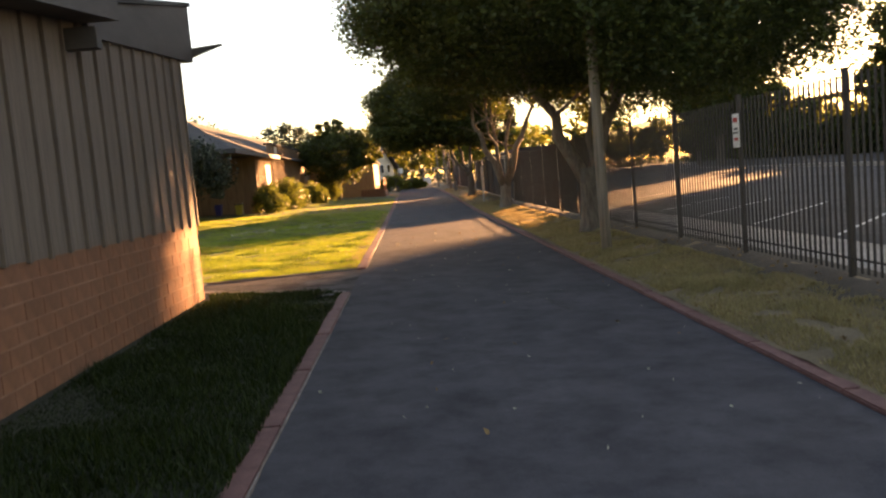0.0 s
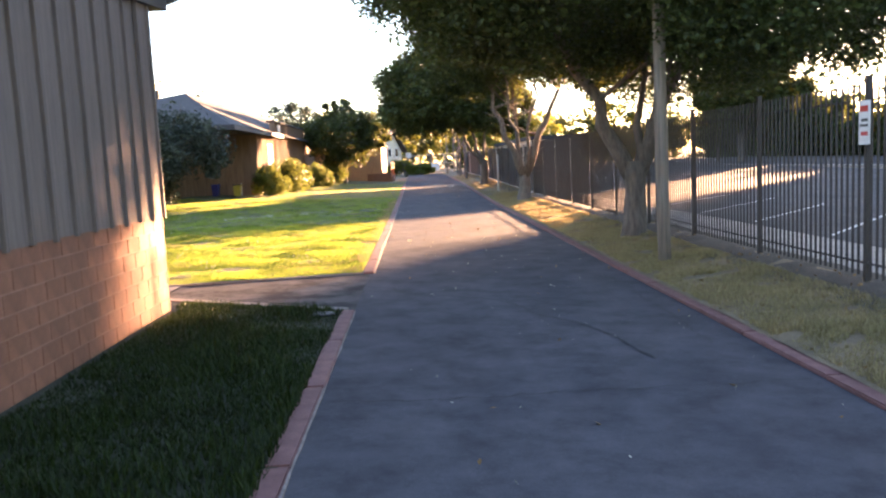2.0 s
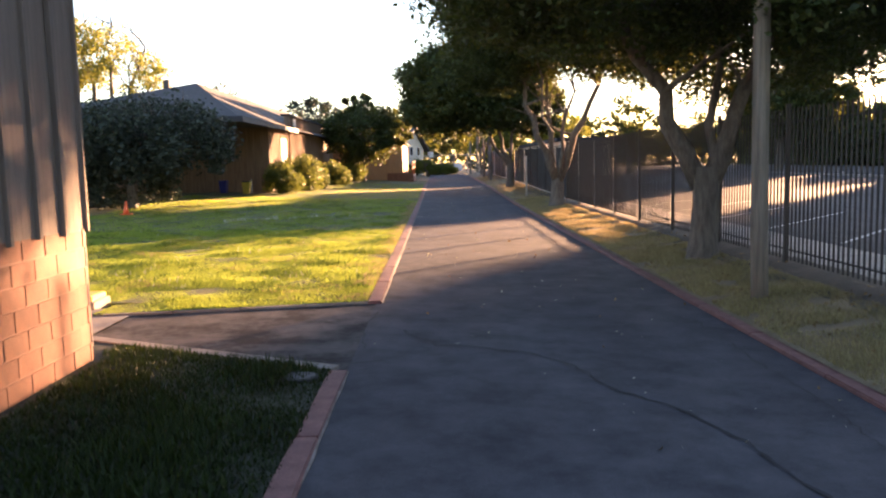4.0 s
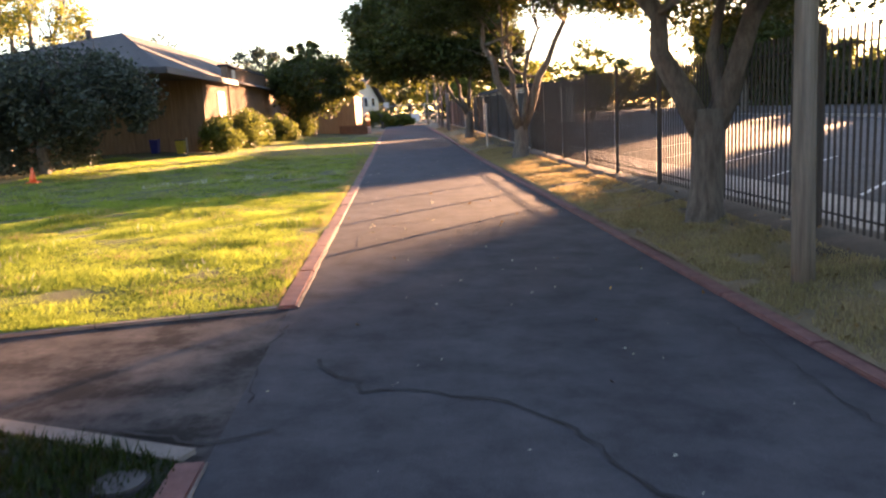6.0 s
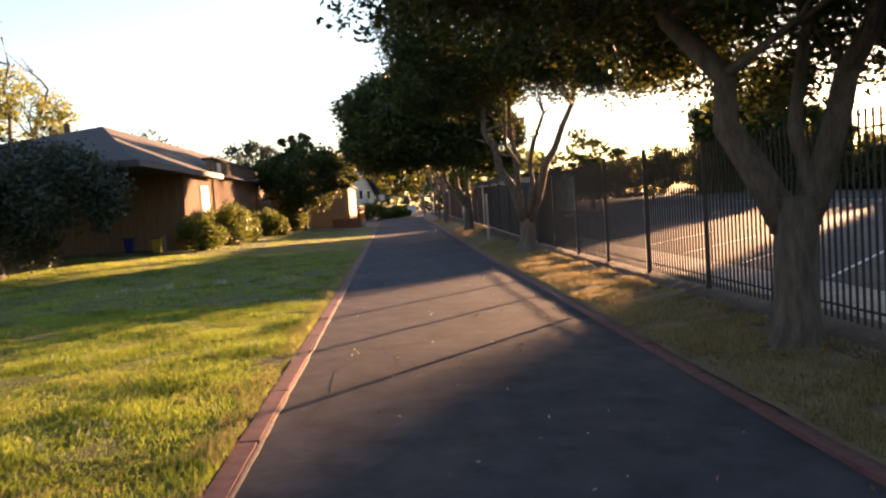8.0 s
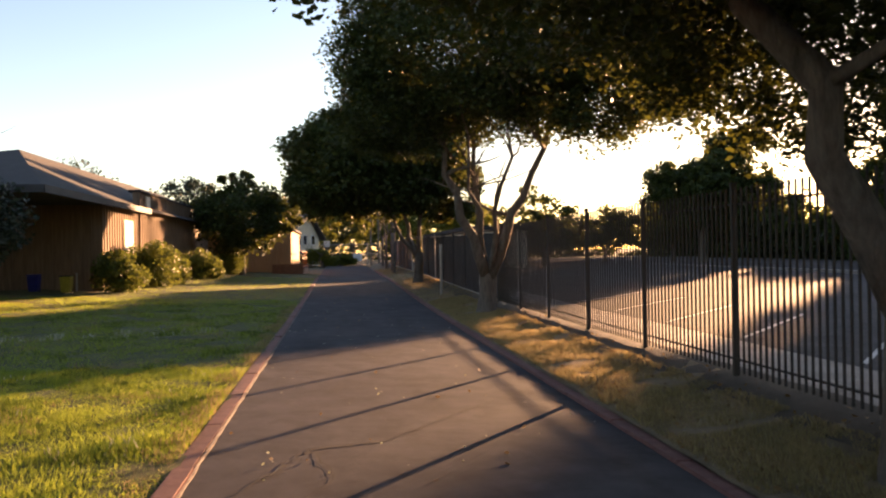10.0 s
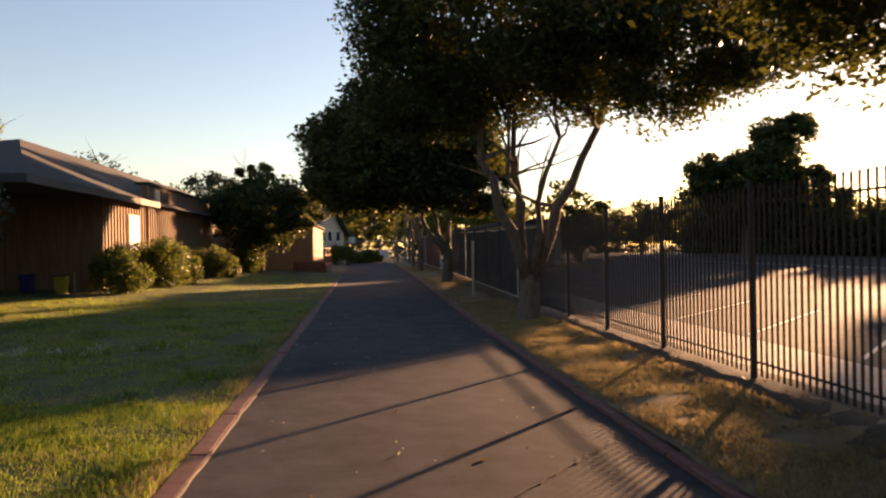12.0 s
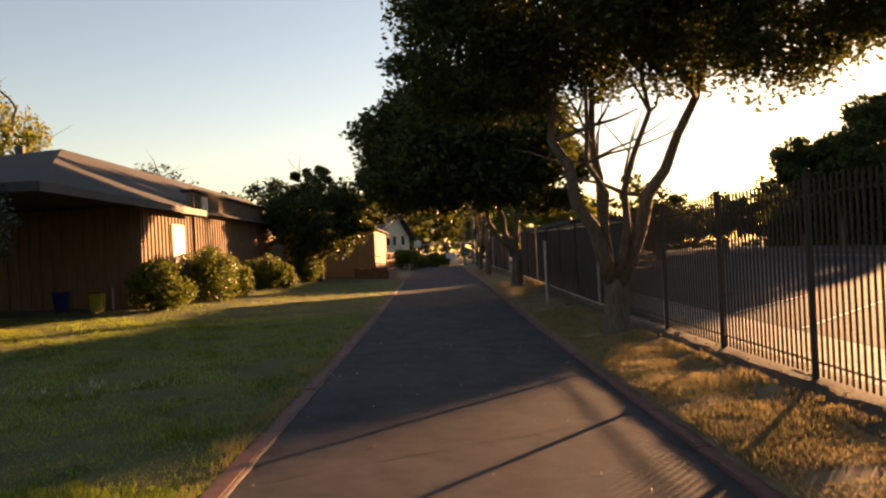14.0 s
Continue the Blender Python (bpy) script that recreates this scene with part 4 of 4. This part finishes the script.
# ---- annex, ramp and house at the far end ----
def annex():
    z = 0.34
    b = thing("annex", (-4.0, 60.0, z), "small orange-tan board annex lit by the low sun", "building")
    part("wall", box(-9.0, -3.1, 60.0, 60.2, z - 0.2, 3.0), TAN_WALL, b)
    part("wall", box(-3.3, -3.1, 60.2, 70.0, z - 0.2, 3.0), TAN_WALL, b)
    part("pilaster", box(-3.62, -3.32, 59.9, 60.0, z, 3.05, 0.01), TAN_WALL, b)
    part("pilaster", box(-4.1, -3.95, 59.9, 60.0, z, 2.7, 0.01), TAN_WALL, b)
    part("roof", box(-9.2, -2.9, 59.6, 70.2, 3.0, 3.12, 0.01), ROOFING, b)
    r = thing("ramp", (-3.0, 58.5, z), "low block-walled ramp with a pipe railing", "ramp")
    part("ramp_wall", box(-4.1, -2.35, 58.2, 58.4, z - 0.2, z + 0.62, 0.01), BLOCK, r)
    part("ramp_wall", box(-2.5, -2.3, 58.4, 66.0, z - 0.2, z + 0.45, 0.01), BLOCK, r)
    part("ramp_floor", box(-4.1, -2.5, 58.4, 66.0, z - 0.2, z + 0.3), CONCRETE, r)
    for k in range(5):
        y = 58.5 + 1.8 * k
        part("rail_post", cyl((-2.4, y, z + 0.4), (-2.4, y, z + 1.35), 0.03), RUST, r)
    for h in (0.95, 1.35):
        part("hand_rail", cyl((-2.4, 58.5, z + h), (-2.4, 65.7, z + h), 0.03), RUST, r)


annex()


def house():
    z = 0.4
    h = thing("house", (-3.6, 82.0, z), "small cream two-storey house with a gabled roof", "house")
    x0, x1, y0, y1, ze, zr = -8.6, -1.3, 82.0, 92.0, 4.2, 6.3
    bm = bmesh.new()
    xm = -3.6
    pts = [(x0, z), (x1, z), (x1, ze - 1.2), (xm, zr - 1.4), (x0, ze - 1.2)]
    f0 = [bm.verts.new((x, y0, q)) for x, q in pts]
    f1 = [bm.verts.new((x, y1, q)) for x, q in pts]
    bm.faces.new(f0)
    bm.faces.new(list(reversed(f1)))
    for i in range(5):
        bm.faces.new((f0[i], f1[i], f1[(i + 1) % 5], f0[(i + 1) % 5]))
    bmesh.ops.recalc_face_normals(bm, faces=bm.faces[:])
    part("wall", bm, CREAM, h)
    for sx, ex in ((x0 - 0.5, x0), (x1 + 0.5, x1)):
        bm = bmesh.new()
        zz = ze - 1.2 - 0.25
        vs = [bm.verts.new(p) for p in ((xm, y0 - 0.5, zr - 1.3), (sx, y0 - 0.5, zz), (sx, y1 + 0.5, zz), (xm, y1 + 0.5, zr - 1.3))]
        f = bm.faces.new(vs)
        r = bmesh.ops.extrude_face_region(bm, geom=[f])
        for v in [g for g in r["geom"] if isinstance(g, bmesh.types.BMVert)]:
            v.co.z += 0.14
        bmesh.ops.recalc_face_normals(bm, faces=bm.faces[:])
        part("roof", bm, FASCIA, h)
    for x in (-5.4, -4.2, -2.6):
        for zz in (0.9, 2.3):
            w = part("window", box(x - 0.36, x + 0.36, y0 - 0.05, y0, zz, zz + 0.95, 0.008), WHITE, h)
            part("pane", box(x - 0.28, x + 0.28, y0 - 0.062, y0 - 0.052, zz + 0.08, zz + 0.87), GLASS, w)
    # the gable end is turned towards the lane and the low sun
    h.matrix_world = Matrix.Translation((-3.0, 84.0, z)) @ Matrix.Rotation(radians(66), 4, "Z")


house()


def end_gate():
    g = thing("chain_gate", (1.3, 90.0, 0.4), "distant chain-link gate with a white notice", "gate")
    z = ground_z(1.0, 90)
    for x in (-3.0, -0.2, 2.6, 3.9):
        part("post", cyl((x, 90, z - 0.1), (x, 90, z + 2.2), 0.05), PIPE, g)
    for h in (0.15, 1.1, 2.05):
        part("rail", cyl((-3.0, 90, z + h), (3.9, 90, z + h), 0.03, sides=8), PIPE, g)
    bm = bmesh.new()
    for k in range(70):
        x = -3.0 + 0.1 * k
        box(x - 0.004, x + 0.004, 89.99, 90.0, z + 0.1, z + 2.1, bm=bm)
    w = part("wires", bm, PIPE, g)
    w["kind"] = "stuff"
    part("notice", box(1.2, 2.05, 89.92, 89.95, z + 0.35, z + 1.15, 0.01), WHITE, g, "blank white notice board")
    for k, x in enumerate((2.7, 3.6)):
        p = thing("far_pole", (x, 84 + 4 * k, z), "tall thin pole at the end of the lane", "pole", "far poles")
        part("shaft", cyl((x, 84 + 4 * k, z - 0.1), (x, 84 + 4 * k, z + 6.5), 0.09, 0.07), POLE_WOOD, p)


def round_sign():
    x, y = -1.3, 84.5
    z = ground_z(x, y)
    s = thing("road_sign", (x, y, z), "small white sign on a thin steel post", "sign")
    part("post", cyl((x, y, z - 0.1), (x, y, z + 2.3), 0.03, sides=8), PIPE, s)
    part("plate", box(x - 0.28, x + 0.28, y - 0.05, y - 0.03, z + 1.75, z + 2.3, 0.01), WHITE, s)


round_sign()


end_gate()

# ---- distance: far trees, roof and planting ----
FAR = "far trees"


def far_tree(x, y, r, h, seed, mat=LEAF, lobes=4, low=1.2):
    rnd = random.Random(seed)
    ls = [(x + rnd.uniform(-0.6, 0.6) * r, y + rnd.uniform(-0.6, 0.6) * r, rnd.uniform(0.45, 0.85) * h, r * rnd.uniform(0.45, 0.75), r * rnd.uniform(0.45, 0.75), h * rnd.uniform(0.16, 0.26)) for _ in range(lobes)]
    tree((x, y), [(x - r * 0.3, y, h * 0.6, 0.1), (x + r * 0.3, y, h * 0.65, 0.1)], ls, "dark tree in the distance beyond the lane", 60 + 12 * lobes, 120, 0.12 + 0.03 * r, mat, seed, 0.16, h * 0.25, low, FAR)


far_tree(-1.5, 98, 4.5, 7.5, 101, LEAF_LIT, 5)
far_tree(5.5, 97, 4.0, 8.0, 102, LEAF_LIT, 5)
far_tree(-9.0, 99, 5.0, 8.5, 103, LEAF, 5)
far_tree(1.5, 108, 4.5, 9.0, 104, LEAF, 5)
far_tree(12.0, 104, 5.0, 7.0, 105, LEAF_LIT, 5)
far_tree(0.0, 84, 1.3, 1.6, 106, LEAF_LIT, 3, 0.3)
far_tree(-1.6, 79, 1.2, 1.8, 107, LEAF_LIT, 3, 0.3)
far_tree(15.4, 70, 1.7, 4.6, 108)
tree((28.0, 70.0), [(26.5, 70, 6.5, 0.2), (29.5, 70.5, 7.4, 0.2), (31.0, 70, 5.6, 0.16)],
     [(27.6, 70.0, 6.0, 4.0, 3.4, 1.5), (25.6, 70.0, 7.2, 2.2, 2.0, 0.9), (29.6, 70.0, 8.0, 2.8, 2.4, 1.0), (32.4, 70.0, 6.0, 2.2, 2.2, 1.3), (28.6, 69.6, 4.2, 4.2, 3.0, 1.2), (31.2, 70.0, 9.8, 2.6, 2.2, 1.1)],
     "broad dark pine with layered cloud-like boughs beyond the lot", 420, 110, 0.3, LEAF, 109, 0.3, 2.6, 2.6, FAR)
for k in range(3):
    far_tree(19.0 + 4.6 * k, 84 - 4.0 * k, 3.2, 4.2 + 0.5 * (k % 3), 120 + k, LEAF, 4, 0.4)
def woods(name, columns, leaf, per, seed, label, mat=LEAF):
    """A closed belt of foliage: columns of (x, y, height)."""
    rnd = random.Random(seed)
    cs, rs = [], []
    for x, y, h in columns:
        z = 0.3
        while z < h:
            for _ in range(2):
                cs.append((x + rnd.uniform(-1, 1), y + rnd.uniform(-0.7, 0.7), ground_z(x, y) + z + rnd.uniform(-0.3, 0.2)))
                rs.append(rnd.uniform(0.6, 1.0) * leaf * 2.2)
            z += leaf * 2.0
    tagged(new(name, leaves_mesh(name, cs, rs, per, leaf, mat, seed)), label, "woods", kind="stuff")


# Heights follow the sun's line; the tall unseen stretch is added for shade.
def belt_height(y):
    p = math.cos(radians(SUN_AZ)) * 40.0 - math.sin(radians(SUN_AZ)) * y
    if p < -9.0:
        return (4.4 if 90 < y < 108 else 5.8 if y > 78 else 3.6) + 0.4 * math.sin(1.3 * y)
    return 7.6 if p < -7.5 else 11.4 + 0.8 * math.sin(0.9 * y)


woods("tree_belt", [(40.0 + 0.8 * math.sin(2.1 * k) + 2.2 * r, 10.0 + 1.0 * k + 1.8 * r, belt_height(10.0 + 1.0 * k)) for k in range(100) for r in (0, 1)], 0.42, 80, 31, "dense dark belt of trees edging the lot, raised out of view to block sun")
woods("far_woods", [(-75.0 + 2.2 * k, 128.0 + 3 * math.sin(k), 7.5 + 1.6 * math.sin(0.7 * k) + math.sin(2.3 * k)) for k in range(70)], 0.8, 40, 32, "far woods closing the view")


def far_hall():
    h = thing("far_hall", (10, 66, 0.2), "pale low hall beyond the screened fence", "building")
    part("wall", box(9.0, 13.0, 66.0, 94.0, 0.0, 3.0), CREAM, h)
    part("roof", box(8.7, 13.3, 65.7, 94.3, 3.0, 3.3, 0.02), ROOFING, h)


far_hall()


shrub(-2.6, 80.0, 1.1, 1.0, 1.5, "bushy yellow-green shrub in front of the cream house", 161, 24, LEAF_LIT)
shrub(-1.0, 83.0, 0.9, 0.8, 0.9, "low green shrub at the end of the lane", 162, 18)
shrub(0.2, 86.0, 1.0, 0.8, 0.9, "low green shrub before the chain-link gate", 163, 18)

# ---- grass, dry grass and fallen leaves ----
def blades(name, regions, mat, seed, height, width, clump=1.3):
    rng = np.random.default_rng(seed)
    px, py = [], []
    for (x0, x1, y0, y1, n, keep) in regions:
        x, y = rng.uniform(x0, x1, n), rng.uniform(y0, y1, n)
        ok = np.array([keep(a, b) for a, b in zip(x, y)], bool) if keep else np.ones(n, bool)
        px.append(x[ok]), py.append(y[ok])
    x, y = np.concatenate(px), np.concatenate(py)
    n = len(x)
    patch = np.array([wobble(a, b, 1.1, 3.0) for a, b in zip(x, y)])
    z = np.array([ground_z(a, b) + 0.012 for a, b in zip(x, y)])
    h = height * (0.45 + 1.1 * rng.random(n)) * np.maximum(1 + clump * patch, 0.25)
    t = rng.uniform(0, 2 * np.pi, n)
    lean = rng.uniform(0.2, 0.9, n) * h
    dx, dy = np.cos(t), np.sin(t)
    w = width * (0.6 + 0.8 * rng.random(n))
    base = np.stack([x, y, z], 1)
    side = np.stack([-dy * w, dx * w, np.zeros(n)], 1)
    tip = base + np.stack([dx * lean, dy * lean, np.maximum(h, 0.01)], 1)
    verts = np.stack([base - side, base + side, tip], 1).reshape(-1, 3)
    me = bpy.data.meshes.new(name)
    me.vertices.add(3 * n)
    me.vertices.foreach_set("co", verts.ravel())
    me.loops.add(3 * n)
    me.loops.foreach_set("vertex_index", np.arange(3 * n))
    me.polygons.add(n)
    me.polygons.foreach_set("loop_start", np.arange(0, 3 * n, 3))
    me.polygons.foreach_set("loop_total", np.full(n, 3))
    me.update(calc_edges=True)
    me.materials.append(mat)
    return me


def near_lawn(x, y):
    return y < 9.42 + (-1.45 - x) * 0.46 and (x > -3.37 or y > 9.95)


def tufty(seed, level, s=1.3):
    return lambda x, y: wobble(x, y, s, seed) + 0.6 * wobble(x, y, 4.0 * s, seed + 2) > level


def thin_turf(x, y):
    return wobble(x, y, 2.2, 6.0) > -0.36


def kerb_band(x, y):
    return x > -1.47 - 0.33 * (0.6 + 1.2 * wobble(0, y, 1.4, 8.0))


tagged(new("grass", blades("grass", [(-9.0, -1.47, 12.46, 22.0, 270000, None), (-4.3, -1.5, 11.7, 12.46, 16000, lambda x, y: y > 12.44 - 0.24 * (-1.45 - x)), (-11.0, -1.47, 22.0, 36.0, 90000, None), (-12.0, -1.47, 36.0, 52.0, 30000, lambda x, y: x > -7.7)], GRASS, 7, 0.034, 0.0052)), "short uneven green lawn grass", "grass", kind="stuff")
tagged(new("grass", blades("shaded_grass", [(-3.45, -1.47, 1.0, 10.4, 60000, near_lawn)], SHADE_GRASS, 17, 0.05, 0.0065)), "grass beside the low building, coloured darker for shade", "grass", kind="stuff")
tagged(new("grass_tufts", blades("grass_tufts", [(-9.0, -1.6, 12.46, 22.0, 110000, tufty(11.0, 0.3)), (-10.0, -1.6, 22.0, 34.0, 60000, tufty(11.0, 0.3))], TUFT, 18, 0.055, 0.007)), "darker clumps of coarse grass in the lawn", "grass", kind="stuff")
tagged(new("dry_patches", blades("dry_patches", [(-9.0, -1.5, 12.46, 22.0, 90000, tufty(21.0, 0.34, 1.0)), (-10.0, -1.5, 22.0, 34.0, 40000, tufty(21.0, 0.36, 1.0)), (-2.1, -1.46, 12.46, 34.0, 30000, kerb_band)], STRAW, 19, 0.04, 0.006)), "straw-dry patches worn into the lawn", "grass", kind="stuff")
tagged(new("clover_heads", blades("clover_heads", [(-6.5, -2.4, 23.5, 28.5, 3000, lambda x, y: abs(y - 26.6 - 0.35 * (x + 4.0)) < 0.5 + wobble(x, y, 0.9, 4.0) and wobble(x, y, 2.5, 9.0) > -0.05), (-8.0, -1.8, 13.0, 22.0, 2600, tufty(31.0, 0.3))], CLOVER, 20, 0.055, 0.013)), "pale clover heads scattered through the lawn", "grass", kind="stuff")
tagged(new("dry_grass", blades("dry_grass", [(2.47, 3.72, 3.0, 20.0, 110000, thin_turf), (2.47, 3.72, 20.0, 36.0, 90000, thin_turf), (2.47, 4.1, 36.0, 70.0, 24000, None)], STRAW, 8, 0.05, 0.006, 0.6)), "matted straw-coloured dry grass on the verge", "grass", kind="stuff")


def litter():
    rng = random.Random(9)
    cs = []
    for _ in range(1500):
        x, y = rng.uniform(2.45, 4.0), rng.uniform(4, 46)
        cs.append((x, y, ground_z(x, y) + 0.05))
    for _ in range(70):
        x, y = rng.uniform(-1.2, 2.3), rng.uniform(3, 40)
        cs.append((x, y, ground_z(x, y) + 0.015))
    pale = []
    for _ in range(150):
        x, y = rng.uniform(-1.25, 2.25), rng.uniform(2, 34)
        pale.append((x, y, ground_z(x, y) + 0.012))
    bits = leaves_mesh("pale_bits", pale, [0.01] * len(pale), 1, 0.028, CLOVER, 6)
    tagged(new("pale_bits", bits), "small pale bits of debris strewn on the asphalt", "debris", kind="stuff")
    me = leaves_mesh("fallen_leaves", cs, [0.01] * len(cs), 1, 0.05, LITTER, 4)
    tagged(new("fallen_leaves", me), "scattered dry fallen leaves on verge and lane", "leaves", kind="stuff")


litter()
